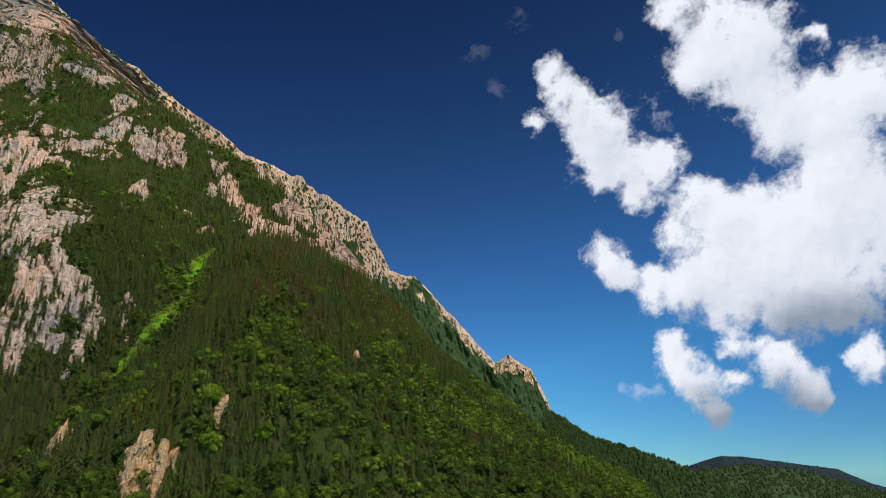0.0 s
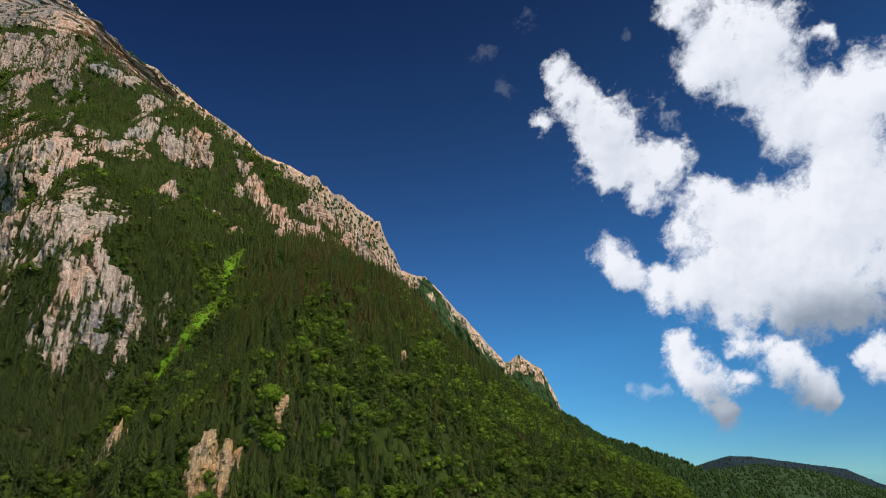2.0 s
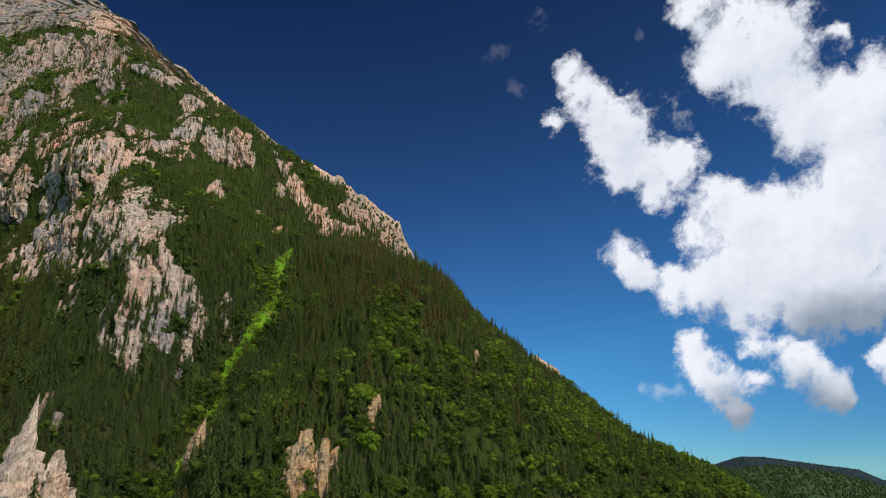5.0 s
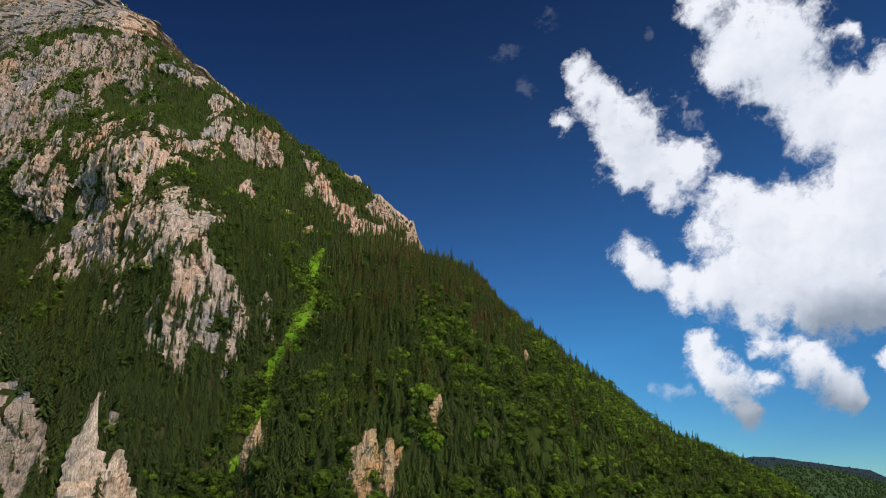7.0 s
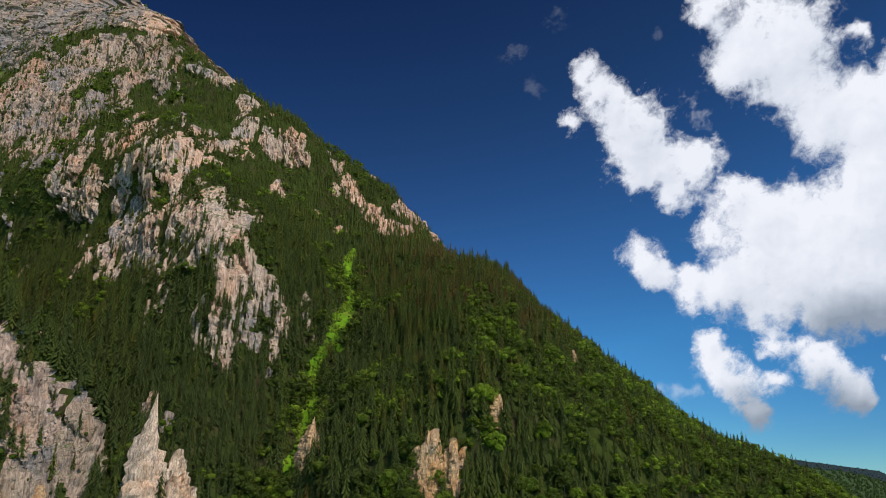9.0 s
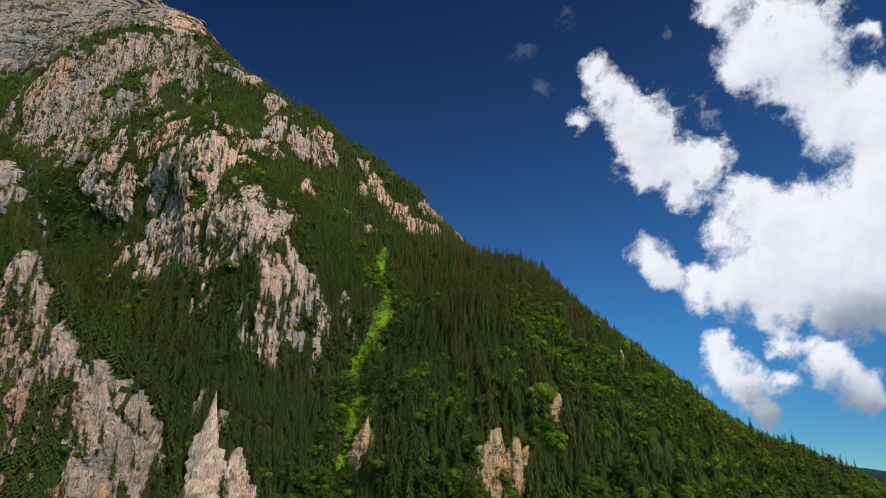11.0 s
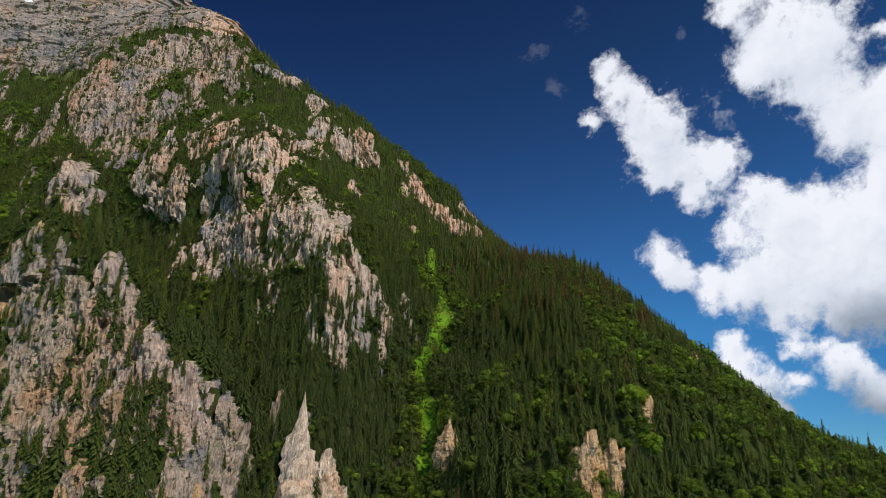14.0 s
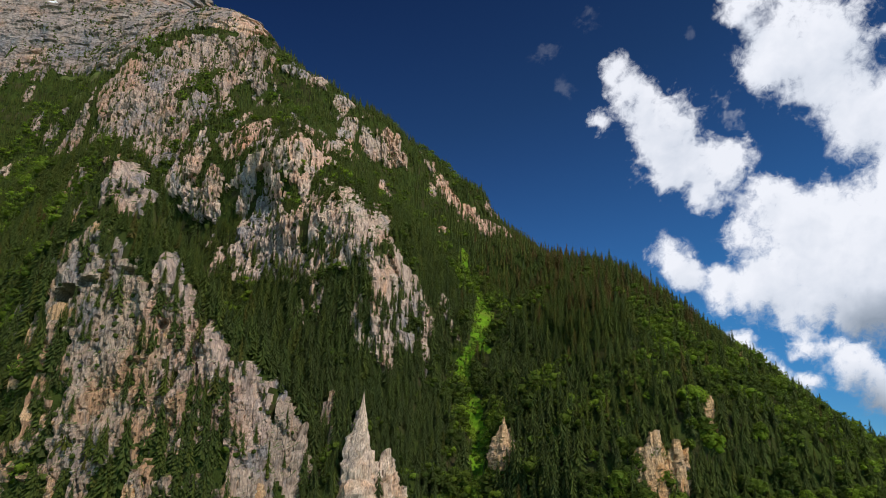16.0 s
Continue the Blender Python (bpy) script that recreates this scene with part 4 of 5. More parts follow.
# ---- crags ----
def crag(x, y, foot, height, width, depth, label, seed, peak=0.5, edge=0.45, mat=None, pointed=False, pillars=7):
    """A rock standing out of the slope: angular pillars side by side, the tallest at peak, with broken slanting tops."""
    rng = np.random.default_rng(seed)
    sides, rings = 12, 36
    ob = tagged(new("crag"), label, "rock", "crags on the slope")
    ob.location = (x, y, foot)
    for k in range(pillars):
        at = (k + rng.uniform(0.25, 0.75)) / pillars
        off = abs(at - peak) / max(peak, 1 - peak)
        tall = height * max(edge, 1 - (1 - edge) * off ** (0.6 if pointed else 1.1)) * rng.uniform(0.86, 1.0)
        main = k == int(peak * pillars)
        if main:
            tall, at = height, peak
        thick = width / pillars * rng.uniform(1.2, 1.7) * (2.0 if main and pointed else 1.25)
        cx, cy = (at - 0.5) * width * 0.85, rng.uniform(-0.22, 0.22) * depth + 0.25 * depth * off
        corners = np.sort(rng.uniform(0, 1, 5) * 0.5 + np.arange(5)) / 5 * 2 * math.pi
        ang = np.linspace(0, 2 * math.pi, sides, endpoint=False)
        reach = rng.uniform(0.75, 1.2, 5)
        px, py = reach * np.cos(corners), reach * np.sin(corners)
        turn = np.searchsorted(corners, ang)
        i0, i1 = (turn - 1) % 5, turn % 5
        span = np.mod(corners[i1] - corners[i0], 2 * math.pi)
        w = np.mod(ang - corners[i0], 2 * math.pi) / span
        bx, by = px[i0] * (1 - w) + px[i1] * w, py[i0] * (1 - w) + py[i1] * w
        H = np.linspace(-0.6, 1, rings)[None]
        rise = np.clip(H, 0, 1)
        shrink = 1.25 - (1.25 if pointed and main else rng.uniform(0.2, 0.55)) * rise ** (0.95 if pointed and main else 1.5)
        # Ledges set the pillar back in steps.
        steps = 1 - 0.16 * (np.floor(rise * 5 + rng.random()) % 2) * rng.uniform(0.4, 1.0)
        r = thick * shrink * steps
        tilt = rng.normal(0, 0.35, 2)
        chip, crack = cells(ang[:, None] * 1.6 + 7 * k, H * tall / 3.6, seed + k)
        r = r * (1 + 0.42 * chip - 0.16 * (1 - smooth(crack / 0.2)))
        lean = rng.normal(0, 0.03)
        P = np.stack([cx + bx[:, None] * r + lean * H * tall, cy + by[:, None] * r * depth / width * 1.1 + 0.16 * H * tall,
                      H * tall + rise ** 6 * (tilt[0] * bx + tilt[1] * by)[:, None] * r], -1)
        P = np.concatenate([P, np.repeat(P[:, -1:].mean(0, keepdims=True) + np.array((0, 0, 0.25 * thick * (0.3 + shrink[0, -1]))), sides, 0)], 1)
        a = np.arange(sides * (rings + 1)).reshape(sides, rings + 1)
        b = np.roll(a, -1, 0)
        faces = np.stack([a[:, :-1], b[:, :-1], b[:, 1:], a[:, 1:]], -1).reshape(-1, 4)
        part("pillar", mesh_from("pillar", P.reshape(-1, 3), faces, mat or CRAG), ob)
    return ob


CRAGS = (
    (-343, 416, 80, 88, 29, 25, "tall pointed pale limestone spire among spruces", 301, 0.45, 0.34, SPIRE, True, 7),
    (-325, 429, 84, 48, 18, 18, "narrow grey rock rib beside the spire", 302, 0.25, 0.5, SPIRE),
    (-353, 464, 108, 50, 14, 18, "dark grey rock rib behind the spire", 313, 0.6, 0.6, WALL, False, 5),
    (-173, 400, 112, 32, 17, 11, "ochre limestone crag among the trees", 304, 0.72, 0.62),
    (-158.5, 401, 116, 23, 10, 9, "small ochre crag with a shaded side", 305, 0.6, 0.7, None, False, 5),
    (-132, 417, 148, 18, 6.5, 6, "slim orange rock tooth among the trees", 306, 0.6, 0.7, None, False, 4),
    (-254, 466, 130, 27, 15, 11, "pointed brown crag at the foot of the gully", 307, 0.55, 0.4, None, True),
    (-184, 508, 188, 14, 8, 8, "small pale rock showing between the trees", 308, 0.5, 0.7, None, False, 5),
    (-66, 523, 198, 12, 7, 8, "small pale rock on the forest edge", 309, 0.5, 0.7, None, False, 5),
    (-377, 488, 120, 56, 11, 14, "dark narrow rock rib in a cleft", 310, 0.5, 0.7, WALL, False, 5),
    (-386, 430, 84, 62, 19, 20, "buttress of pale and rusty limestone", 311, 0.4, 0.55, WALL),
    (-404, 412, 80, 36, 18, 18, "rounded ochre buttress at the wall's foot", 312, 0.5, 0.6),
    (-367, 455, 112, 36, 9, 9, "red-brown rock in a cleft", 314, 0.5, 0.6, None, False, 5),
)
for row in CRAGS:
    crag(*row)

# ---- trees ----
def conifer(rng, tiers, spikes, slim):
    """Spruce of height 1: a thin stem, a dense core and drooping branches all round. Crown and stem as arrays."""
    V, F = [(0, 0, 0.90)] + [(0.34 * slim * math.cos(a), 0.34 * slim * math.sin(a), 0.05) for a in (0.3, 1.56, 2.81, 4.07, 5.33)], []
    F += [(0, 1 + q, 1 + (q + 1) % 5) for q in range(5)]
    n = int(tiers * spikes * 1.05)
    for k in range(n):
        h = 0.04 + 0.93 * ((k + rng.random()) / n) ** 1.12
        a = k * 2.39996 + rng.uniform(-0.5, 0.5)
        out = (slim * (1 - h) ** 0.78 + 0.012) * rng.uniform(0.65, 1.3)
        wide, c, s_, base = rng.uniform(0.17, 0.30), math.cos(a), math.sin(a), len(V)
        V.append((0, 0, h + 0.42 * out + 0.045))
        V.append((0.6 * out * c - wide * out * s_, 0.6 * out * s_ + wide * out * c, h - 0.20 * out))
        V.append((out * c, out * s_, h - 0.34 * out))
        V.append((0.6 * out * c + wide * out * s_, 0.6 * out * s_ - wide * out * c, h - 0.20 * out))
        F += [(base, base + 1, base + 2), (base, base + 2, base + 3)]
    stem_v, stem_f = [], []
    for z, r in ((-0.12, 0.016), (0.5, 0.009), (0.97, 0.002)):
        stem_v += [(r * math.cos(a), r * math.sin(a), z) for a in (0, 2.094, 4.189)]
    for s in (0, 3):
        for q in range(3):
            b = (q + 1) % 3
            stem_f += [(s + q, s + b, s + 3 + b), (s + q, s + 3 + b, s + 3 + q)]
    return np.array(V), np.array(F), np.array(stem_v), np.array(stem_f)


ICO_V = np.array([(0, 0, 1)] + [(0.894 * math.cos(k * 1.2566), 0.894 * math.sin(k * 1.2566), 0.447) for k in range(5)]
                 + [(0.894 * math.cos(k * 1.2566 + 0.628), 0.894 * math.sin(k * 1.2566 + 0.628), -0.447) for k in range(5)] + [(0, 0, -1)])
ICO_F = [(0, 1 + k, 1 + (k + 1) % 5) for k in range(5)] + [(1 + k, 6 + k, 1 + (k + 1) % 5) for k in range(5)] \
    + [(1 + (k + 1) % 5, 6 + k, 6 + (k + 1) % 5) for k in range(5)] + [(11, 6 + (k + 1) % 5, 6 + k) for k in range(5)]


def broadleaf(rng, clumps, flakes):
    """Beech of height 1: a forked stem, uneven clumps of foliage and loose sprays of leaves round them."""
    V, F = [], []
    for k in range(clumps):
        a, e = k * 2.4 + rng.uniform(-0.4, 0.4), 1 - 1.75 * (k + 0.5) / clumps
        w = 0.24 * math.sqrt(max(0.02, 1 - e * e)) * rng.uniform(0.8, 1.15)
        c = np.array((w * math.cos(a), w * math.sin(a), 0.58 + 0.30 * e + rng.normal(0, 0.03)))
        s = rng.uniform(0.13, 0.19)
        F += [tuple(len(V) + q for q in f) for f in ICO_F]
        V += list(c + ICO_V * s * np.array((1.0, 1.0, 0.9)) * rng.uniform(0.6, 1.25, (12, 1)))
    bumps = rng.normal(0, 1, (9, 3))
    bumps /= np.linalg.norm(bumps, axis=1)[:, None]
    for k in range(flakes):
        d = rng.normal(0, 1, 3)
        d[2] = abs(d[2]) - 0.35 * rng.random()
        d /= np.linalg.norm(d)
        lobe = 0.80 + 0.24 * max(0.0, float((bumps @ d).max()) - 0.6) / 0.4
        c = np.array((0, 0, 0.56)) + d * np.array((0.42, 0.42, 0.42)) * lobe * rng.uniform(0.86, 1.04)
        F.append((len(V), len(V) + 1, len(V) + 2))
        V += list(c + rng.normal(0, 0.040, (3, 3)))
    stem_v, stem_f = [], []
    for bx, by, bz, tx, ty, tz, r in ((0, 0, -0.12, 0, 0, 0.55, 0.025), (0, 0, 0.3, 0.14, 0.05, 0.66, 0.012), (0, 0, 0.35, -0.12, -0.08, 0.7, 0.012)):
        s = len(stem_v)
        stem_v += [(bx + r * math.cos(q), by + r * math.sin(q), bz) for q in (0, 2.094, 4.189)]
        stem_v += [(tx + 0.5 * r * math.cos(q), ty + 0.5 * r * math.sin(q), tz) for q in (0, 2.094, 4.189)]
        for q in range(3):
            b = (q + 1) % 3
            stem_f += [(s + q, s + b, s + 3 + b), (s + q, s + 3 + b, s + 3 + q)]
    return np.array(V), np.array(F), np.array(stem_v), np.array(stem_f)


rng = np.random.default_rng(7)
STEP = 5.8


def planted(sheet):
    """Where trees stand on a sheet: place, rockiness, grassiness."""
    depth = sheet.depth
    tx, tz = [], []
    for n, x in enumerate(np.arange(-1010, 205, STEP)):
        i = min(len(XS) - 1, int((x - XS[0]) / (XS[1] - XS[0])))
        way = np.r_[0, np.cumsum(np.hypot(np.minimum(np.diff(depth[i]), 9.0), 2.0))]
        s = np.arange((n % 2) * STEP / 2, way[-1], STEP)
        s = s + rng.uniform(-0.42, 0.42, len(s)) * STEP
        tx.append(x + rng.uniform(-0.95, 0.95, len(s)) * STEP)
        tz.append(np.interp(s, way, ZS))
    tx, tz = np.concatenate(tx), np.concatenate(tz)
    # Flanks that turn away along the slope need more trees than a column's length tells.
    n = 60000
    ex, ez = rng.uniform(-1000, 60, n), rng.uniform(85, 800, n)
    ei, ej = face_cell(ex, ez)
    gx_, gz_ = np.gradient(depth, XS[1] - XS[0], ZS[1] - ZS[0])
    more = np.sqrt(1 + gx_ ** 2 + gz_ ** 2) - np.sqrt(1 + gz_ ** 2)
    extra = (rng.random(n) < np.minimum(more[ei, ej] + 0.45 * smooth((ez - 360) / 60) + 0.12 * smooth((320 - ez) / 60), 2.5) / 2.4) & (sheet.rocky[ei, ej] < 0.06) & (depth[ei, ej] < 1220)
    tx, tz = np.r_[tx, ex[extra]], np.r_[tz, ez[extra]]
    ci, cj = face_cell(tx, tz)
    ty, rocky = depth[ci, cj] + 0.3, sheet.rocky[ci, cj]
    ok = (tz > 82) & (tz < 860) & (ty < 1240) & sheet.there[ci, cj]
    chance = np.where(rocky > 0.06, 0.02 + (0.04 if sheet.front else 0.14) * (rocky < 0.2), 1.0)
    chance = np.where((tz > 640) & (rocky <= 0.06), 0.9, chance)
    chance = np.where((tz > 690) & (rocky > 0.06), 0.02, chance)
    chance = np.where(sheet.grassy[ci, cj], 0.12, chance)
    chance = np.where(sheet.meadow[ci, cj] > 0.4, 0.10, chance)
    ok &= rng.random(len(tx)) < chance
    for x, y, foot, height, width, depth_, *_ in CRAGS:
        ok &= ~((np.abs(tx - x) < width * 0.30) & (ty > y - depth_ * 0.6) & (ty < y + depth_ * 0.4))
    if sheet.front:
        ok &= ~((np.abs(tx + 536) < 16) & (tz > 200) & (tz < 240))
    else:
        # Hidden behind the front wall.
        ok &= ~((tx < -440) & (tz < np.interp(tx, WALL_X, WALL_TOP) - 110))
    tx, ty, tz = tx[ok], ty[ok], tz[ok]
    # Stunted trees on the ledges and in the cracks of the cliffs.
    n = 11000 if sheet.front else 27000
    lx, lz = rng.uniform(-980, -180, n), rng.uniform(95, 760, n)
    li, lj = face_cell(lx, lz)
    stand = (sheet.rocky[li, lj] > 0.06) & ((fbm(lx / 16, lz / 40, 3, 55) + rng.uniform(-0.25, 0.25, n) > 0.13 + 0.3 * sheet.top[li, lj]) | (sheet.big_crack[li, lj] < 0.10))
    stand &= (depth[li, lj] < 1200) & sheet.there[li, lj]
    tx, ty, tz = np.r_[tx, lx[stand]], np.r_[ty, depth[li, lj][stand] + 0.4], np.r_[tz, lz[stand]]
    ci, cj = face_cell(tx, tz)
    return tx, ty, tz, sheet.rocky[ci, cj], sheet.grassy[ci, cj]


# A row of trees along the crown of the front wall, and woods on its back.
n = 1000
bi, bv = rng.integers(0, len(along), n), rng.random(n) ** 2 * 0.35
rim_at = crown_line[bi] + bv[:, None] * np.array((-50.0, 70.0, -130.0)) + bv[:, None] ** 2 * np.array((0, 0, -60.0))
rim_trees = (rim_at[:, 0], rim_at[:, 1], rim_at[:, 2], np.zeros(n), np.zeros(n, bool))
tx, ty, tz, rocky, grassy = (np.concatenate(k) for k in zip(planted(main_face), planted(front_wall), rim_trees))
ci, cj = face_cell(tx, tz)
leafy = 0.5 + 0.9 * fbm(tx / 45, ty / 45, 3, 51)
leafy += 0.52 * smooth((tx + 230) / 160) * smooth((250 - tz) / 110) - 0.42
leafy += 0.75 * smooth(1 - gully_off[ci, cj] / 34) * (tz < 330)
leafy += 0.16 * smooth((135 - tz) / 30) * (tx > -240)
leafy -= 0.28 * smooth((tx + 330) / 60) * smooth((tz - 250) / 80) + 0.35 * smooth((tz - 600) / 80) + 0.45 * (rocky > 0.06)
# Shade on this lower stretch is put into the tree tints; beeches thin out.
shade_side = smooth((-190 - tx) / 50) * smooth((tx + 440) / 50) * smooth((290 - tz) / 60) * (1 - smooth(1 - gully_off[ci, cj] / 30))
leafy += 0.05 * smooth((-275 - tx) / 40) * smooth((tz - 300) / 60) - 0.12 * shade_side
tall = rng.random(len(tx)) < 0.10
beech = leafy + rng.normal(0, 0.27, len(tx)) > 0.56
size = (7 + 18 * rng.beta(1.7, 2.2, len(tx))) * (1 - 0.20 * smooth((tz - 380) / 250)) * (1 + 0.12 * fbm(tx / 60, ty / 60, 2, 52))
size = size * (1 + 0.35 * smooth((-340 - tx) / 60) * smooth((270 - tz) / 60))
size = size * (1 + 0.3 * smooth((tx + 262) / 8) * smooth((-200 - tx) / 30) * smooth((240 - tz) / 40))
size = np.where(tall & ~beech, size * 1.30, size) * (1 - 0.24 * smooth((tx + 150) / 80))
size = size * (1 - 0.28 * smooth((tx + 600) / 40) * smooth((-345 - tx) / 30) * smooth((tz - 285) / 40) * smooth((580 - tz) / 50))
size = np.where(rocky > 0.06, size * rng.uniform(0.42, 0.95, len(tx)), size)
size = np.where(beech, size * 0.72 + 1.5, size)
size = np.where(grassy, rng.uniform(1.5, 4.8, len(tx)), size)
beech |= grassy
olive = smooth((tx + 260) / 60) * smooth((tz - 190) / 80) * smooth((470 - tz) / 60)
# shade_side lowers both tints, painting its shade into the foliage colour.
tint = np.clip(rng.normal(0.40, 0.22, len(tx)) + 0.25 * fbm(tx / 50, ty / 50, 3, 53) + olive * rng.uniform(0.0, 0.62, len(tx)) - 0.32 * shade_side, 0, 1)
upland = smooth((-275 - tx) / 40) * smooth((tz - 300) / 60)
tint = np.where(upland > 0, np.minimum(tint + 0.15 * upland, 0.62), tint)
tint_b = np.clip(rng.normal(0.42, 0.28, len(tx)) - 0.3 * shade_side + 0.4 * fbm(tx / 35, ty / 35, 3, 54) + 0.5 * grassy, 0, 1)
turn = rng.uniform(0, 6.28, len(tx))

near = np.zeros(len(tx), bool)
near[np.argsort(np.hypot(tx + 140, ty) + 3.0 * np.maximum(0, 105 - tz))[:300]] = True


def joined(name, sel, kinds, mat, tints, label, fat, flat=True):
    """All chosen trees as one mesh."""
    Vs, Fs, Ts, n = [], [], [], 0
    which = rng.integers(0, len(kinds), len(tx))
    for k, (v, f, sv, sf) in enumerate(kinds):
        pick = np.nonzero(sel & (which == k))[0]
        c, s = np.cos(turn[pick])[:, None], np.sin(turn[pick])[:, None]
        w = (size[pick] * rng.uniform(0.85, 1.2, len(pick)) * fat)[:, None]
        P = np.stack([(v[:, 0] * c - v[:, 1] * s) * w + tx[pick][:, None], (v[:, 0] * s + v[:, 1] * c) * w + ty[pick][:, None],
                      v[:, 2] * size[pick][:, None] + tz[pick][:, None]], -1)
        Vs.append(P.reshape(-1, 3))
        Fs.append((f[None] + len(v) * np.arange(len(pick))[:, None, None]).reshape(-1, 3) + n)
        Ts.append(np.repeat(tints[pick], len(v)))
        n += len(pick) * len(v)
    ob = new(name, mesh_from(name, np.concatenate(Vs), np.concatenate(Fs), mat, flat, tint=np.concatenate(Ts)))
    return tagged(ob, label, "forest", kind="stuff")


spruces_near = [conifer(rng, t, 5, sl) for t, sl in ((11, 0.19), (12, 0.165), (11, 0.215), (12, 0.15), (11, 0.18))]
spruces_mid = [conifer(rng, t, 5, sl) for t, sl in ((8, 0.20), (9, 0.175), (8, 0.225), (9, 0.16))]
spruces_high = [conifer(rng, 5, 2, sl) for sl in (0.22, 0.19, 0.24, 0.17)]
beeches = [broadleaf(rng, 3, 76) for _ in range(4)]
low = (ty < 540) & (tx < 40)
high = (ty > 720) | (tx > 110)
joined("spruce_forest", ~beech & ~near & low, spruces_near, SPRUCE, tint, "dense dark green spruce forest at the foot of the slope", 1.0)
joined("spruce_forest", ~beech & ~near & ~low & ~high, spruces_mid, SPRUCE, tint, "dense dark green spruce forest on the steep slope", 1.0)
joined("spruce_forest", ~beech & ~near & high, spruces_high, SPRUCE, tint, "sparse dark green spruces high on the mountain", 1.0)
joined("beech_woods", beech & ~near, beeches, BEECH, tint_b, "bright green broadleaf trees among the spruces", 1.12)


# Low shrubs rooted in the cracks and on the ledges of the cliffs.
def shrub_places(sheet, n):
    sx, sz = rng.uniform(-1000, -180, n), rng.uniform(95, 900, n)
    si, sj = face_cell(sx, sz)
    stand = (sheet.rocky[si, sj] > -0.07) & (sheet.depth[si, sj] < 1200) & sheet.there[si, sj]
    edge = np.abs(sheet.rocky[si, sj] - 0.05) < 0.12
    stand &= edge | (fbm(sx / 9, sz / 22, 3, 57) + 0.6 * fbm(sx / 50, sz / 70, 2, 58) + rng.uniform(-0.08, 0.08, n) > 0.40) | (sheet.mid_crack[si, sj] < 0.08) & (rng.random(n) < 0.4)
    return sx[stand], sheet.depth[si, sj][stand], sz[stand]


sx, sy, sz = (np.concatenate(k) for k in zip(shrub_places(main_face, 30000), shrub_places(front_wall, 30000)))


def shrubs(name, sx, sy, sz, bush, mat, tints, label):
    """Many small uneven bushes as one mesh."""
    shape = rng.uniform(0.6, 1.3, (len(sx), 12, 1)) * bush[:, None, None] * np.array((1.0, 0.8, 1.0))
    SV = np.stack([sx, sy, sz + 0.3 * bush], -1)[:, None] + ICO_V[None] * shape
    SF = np.array(ICO_F)[None] + 12 * np.arange(len(sx))[:, None, None]
    me = mesh_from(name, SV.reshape(-1, 3), SF.reshape(-1, 3), mat, True, tint=np.repeat(np.clip(tints, 0, 1), 12))
    return tagged(new(name, me), label, "shrubs", kind="stuff")


shrubs("cliff_shrubs", sx, sy, sz, rng.uniform(0.7, 2.2, len(sx)), SPRUCE, np.minimum(rng.normal(0.45, 0.2, len(sx)), 0.8),
       "dark green shrubs rooted in the cracks of the cliffs")
# Dwarf pines on the slope that turns away behind the crest.
n = 9000
sx, sz = rng.uniform(-640, -330, n), rng.uniform(600, 800, n)
si, sj = face_cell(sx, sz)
stand = (main_face.flank[si, sj] > 0.15) & (main_face.depth[si, sj] < 1250) & (fbm(sx / 30, sz / 30, 3, 60) + 0.2 * (main_face.rocky[si, sj] < 0.06) > 0.10)
sx, sz, sy = (sx + main_face.side[si, sj])[stand], sz[stand], main_face.depth[si, sj][stand]
shrubs("crest_shrubs", sx, sy, sz, rng.uniform(1.2, 3.2, len(sx)), SPRUCE, np.minimum(rng.normal(0.45, 0.15, len(sx)), 0.7),
       "dark green dwarf pines below the crest")
# Bushes and tall herbs that fill the gully.
n = 11000
sx, sz = rng.uniform(-310, -240, n), rng.uniform(100, 384, n)
si, sj = face_cell(sx, sz)
stand = main_face.grassy[si, sj] & (fbm(sx / 9, sz / 12, 3, 59) + rng.uniform(-0.3, 0.3, n) > 0.03)
sx, sz, sy = sx[stand], sz[stand], main_face.depth[si, sj][stand]
shrubs("gully_shrubs", sx, sy, sz, rng.uniform(0.5, 1.6, len(sx)) ** 1.2, BEECH, rng.normal(0.75, 0.30, len(sx)),
       "bright green bushes and herbs in the gully")


def tree_kind(name, kind, mat, tone, label, fat):
    v, f, sv, sf = kind
    ob = tagged(new(name), label, "tree", "trees at the foot of the slope")
    v = v * np.array((fat, fat, 1))
    part("crown", mesh_from("crown", v, f, mat, True, tint=np.full(len(v), tone)), ob)
    part("trunk", mesh_from("trunk", sv, sf, BARK), ob)
    return ob


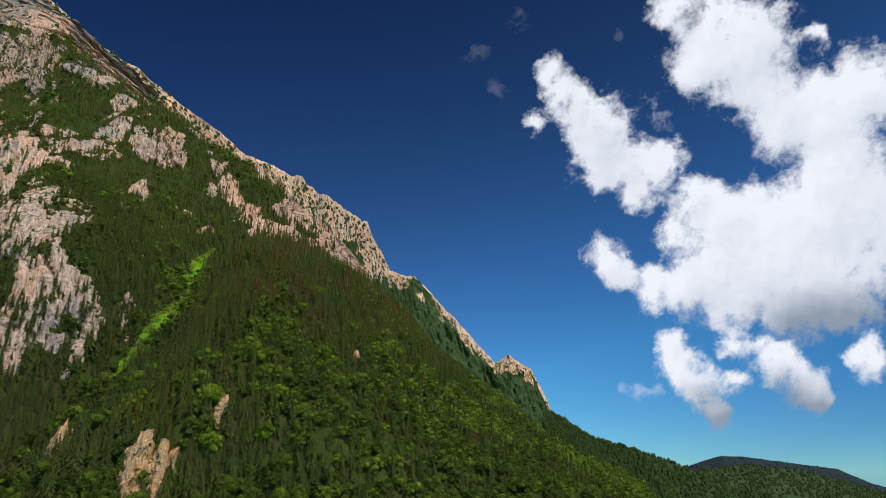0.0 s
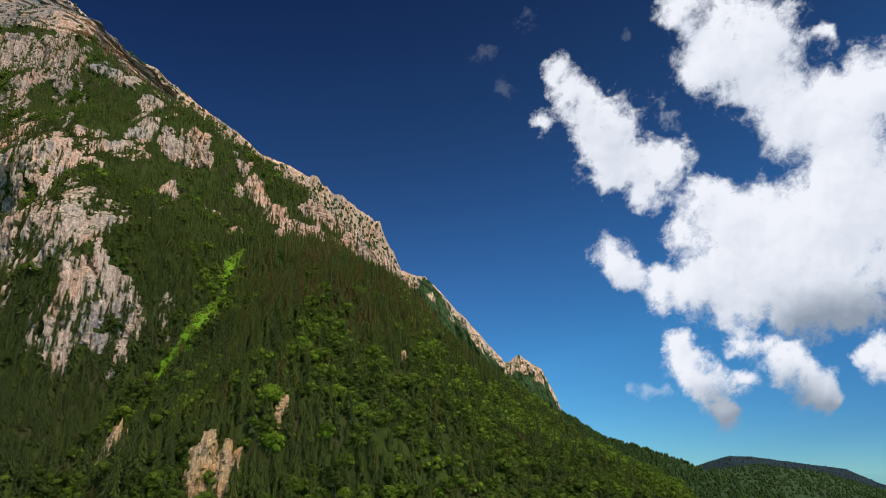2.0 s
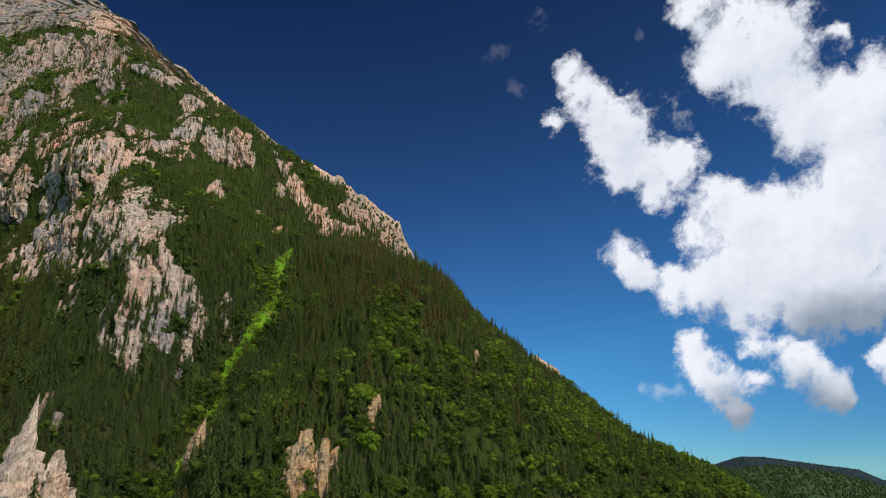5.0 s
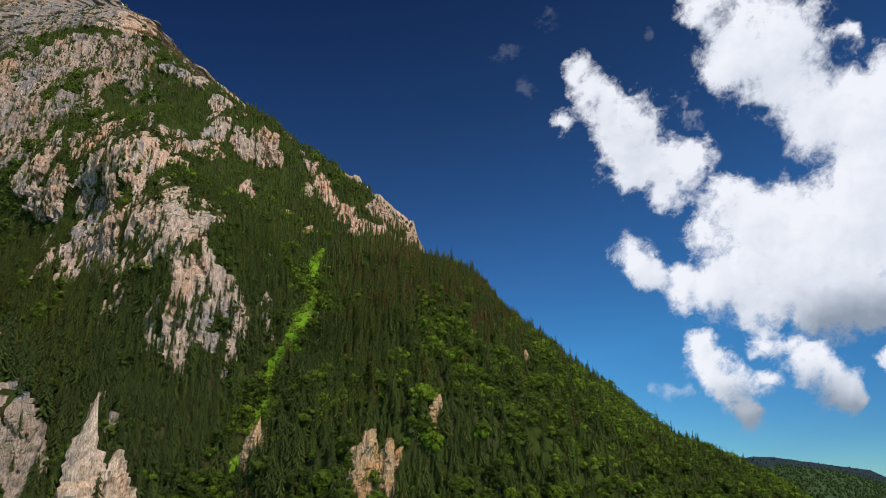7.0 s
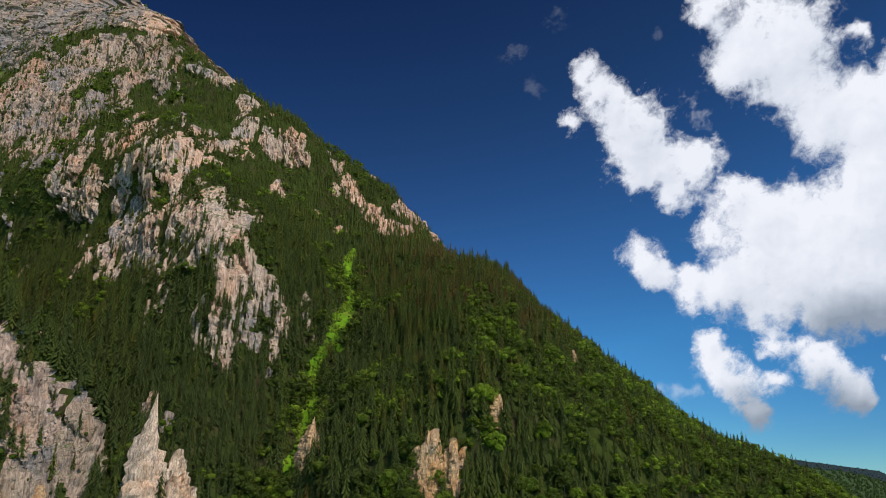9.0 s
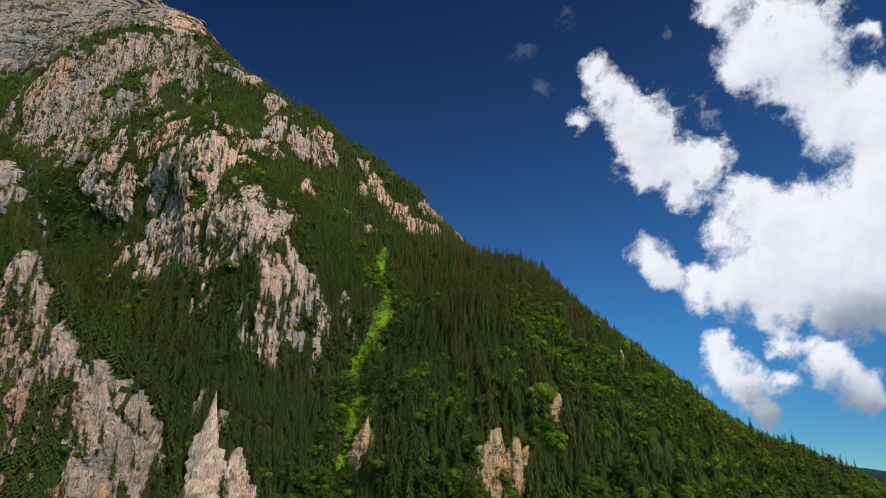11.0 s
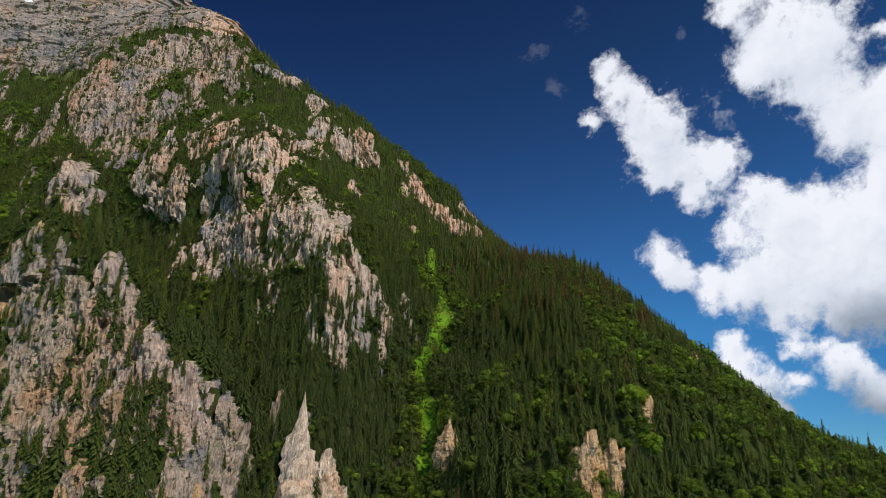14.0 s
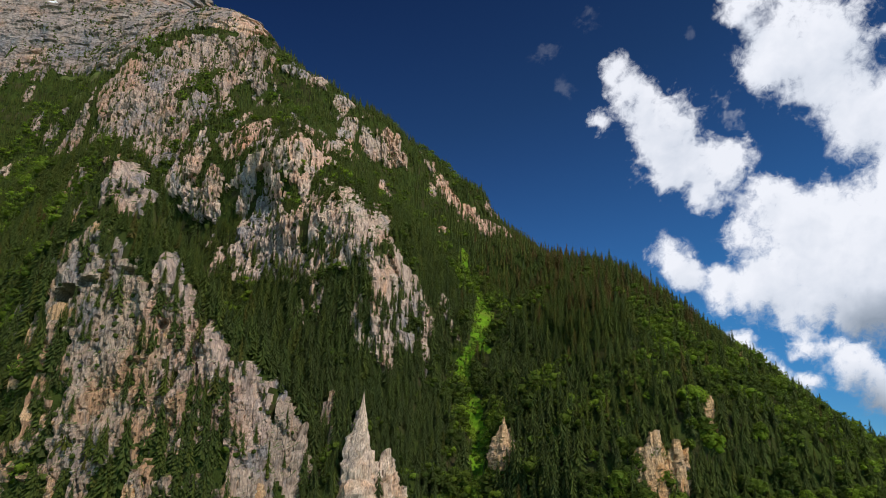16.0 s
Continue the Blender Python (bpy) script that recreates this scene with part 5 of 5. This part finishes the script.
protos = {}
for k in np.nonzero(near)[0]:
    leaf = bool(beech[k])
    tone = round(float((tint_b if leaf else tint)[k]) * 4) / 4
    which = int(k) % 3
    m = Matrix.LocRotScale((tx[k], ty[k], tz[k]), Euler((0, 0, turn[k])), (size[k],) * 3)
    key = (leaf, tone, which)
    if key not in protos:
        label = ("bright green broadleaf tree with a rounded clumpy crown" if leaf else
                 "dark green spruce with drooping branches" if tone < 0.7 else "olive-brown spruce with drooping branches")
        protos[key] = tree_kind("broadleaf_tree" if leaf else "spruce_tree",
                                broadleaf(rng, 9, 260) if leaf else conifer(rng, 11, 9, (0.19, 0.165, 0.21)[which]), BEECH if leaf else SPRUCE, tone, label, 1.12 if leaf else 1.0)
        protos[key].matrix_basis = m
    else:
        other = copy_thing(protos[key], Matrix.Identity(4))
        other.matrix_basis = m


# Bleached dead trees among the living ones.
def rod(path, radii, sides=5):
    """A tapered limb along a path."""
    V, F = [], []
    for (x, y, z), r in zip(path, radii):
        V += [(x + r * math.cos(6.2832 * q / sides), y + r * math.sin(6.2832 * q / sides), z) for q in range(sides)]
    for k in range(len(path) - 1):
        for q in range(sides):
            b = (q + 1) % sides
            F.append((k * sides + q, k * sides + b, (k + 1) * sides + b, (k + 1) * sides + q))
    return V, F


for k, (x, z, tall) in enumerate(((-508, 126, 17), (-484, 116, 14), (-300, 150, 13), (-291, 192, 12), (-216, 330, 12), (-420, 200, 12), (-96, 296, 12), (-150, 330, 13), (-240, 265, 11), (-190, 300, 12))):
    i, j = face_cell(np.array([x]), np.array([z]))
    dead = tagged(new("dead_tree"), "bleached grey dead tree with bare branch stubs", "dead tree", "dead trees on the slope")
    sheet = front_wall if front_wall.there[i[0], j[0]] else main_face
    dead.location = (x, float(sheet.depth[i[0], j[0]]), z)
    lean_x, lean_y = rng.uniform(-0.08, 0.08, 2)
    spine = [(lean_x * h * tall, lean_y * h * tall, h * tall) for h in (-0.06, 0.3, 0.65, 1.0)]
    part("trunk", mesh_from("trunk", *rod(spine, (0.30, 0.24, 0.15, 0.04)), SNAG), dead)
    for q in range(7):
        h, a = rng.uniform(0.3, 0.92), rng.uniform(0, 6.28)
        long = (1.05 - h) * tall * rng.uniform(0.15, 0.28)
        foot_at = (lean_x * h * tall, lean_y * h * tall, h * tall)
        tip_at = (foot_at[0] + long * math.cos(a), foot_at[1] + long * math.sin(a), foot_at[2] - 0.15 * long)
        part("branch", mesh_from("branch", *rod((foot_at, tip_at), (0.08, 0.03), 4), SNAG), dead)
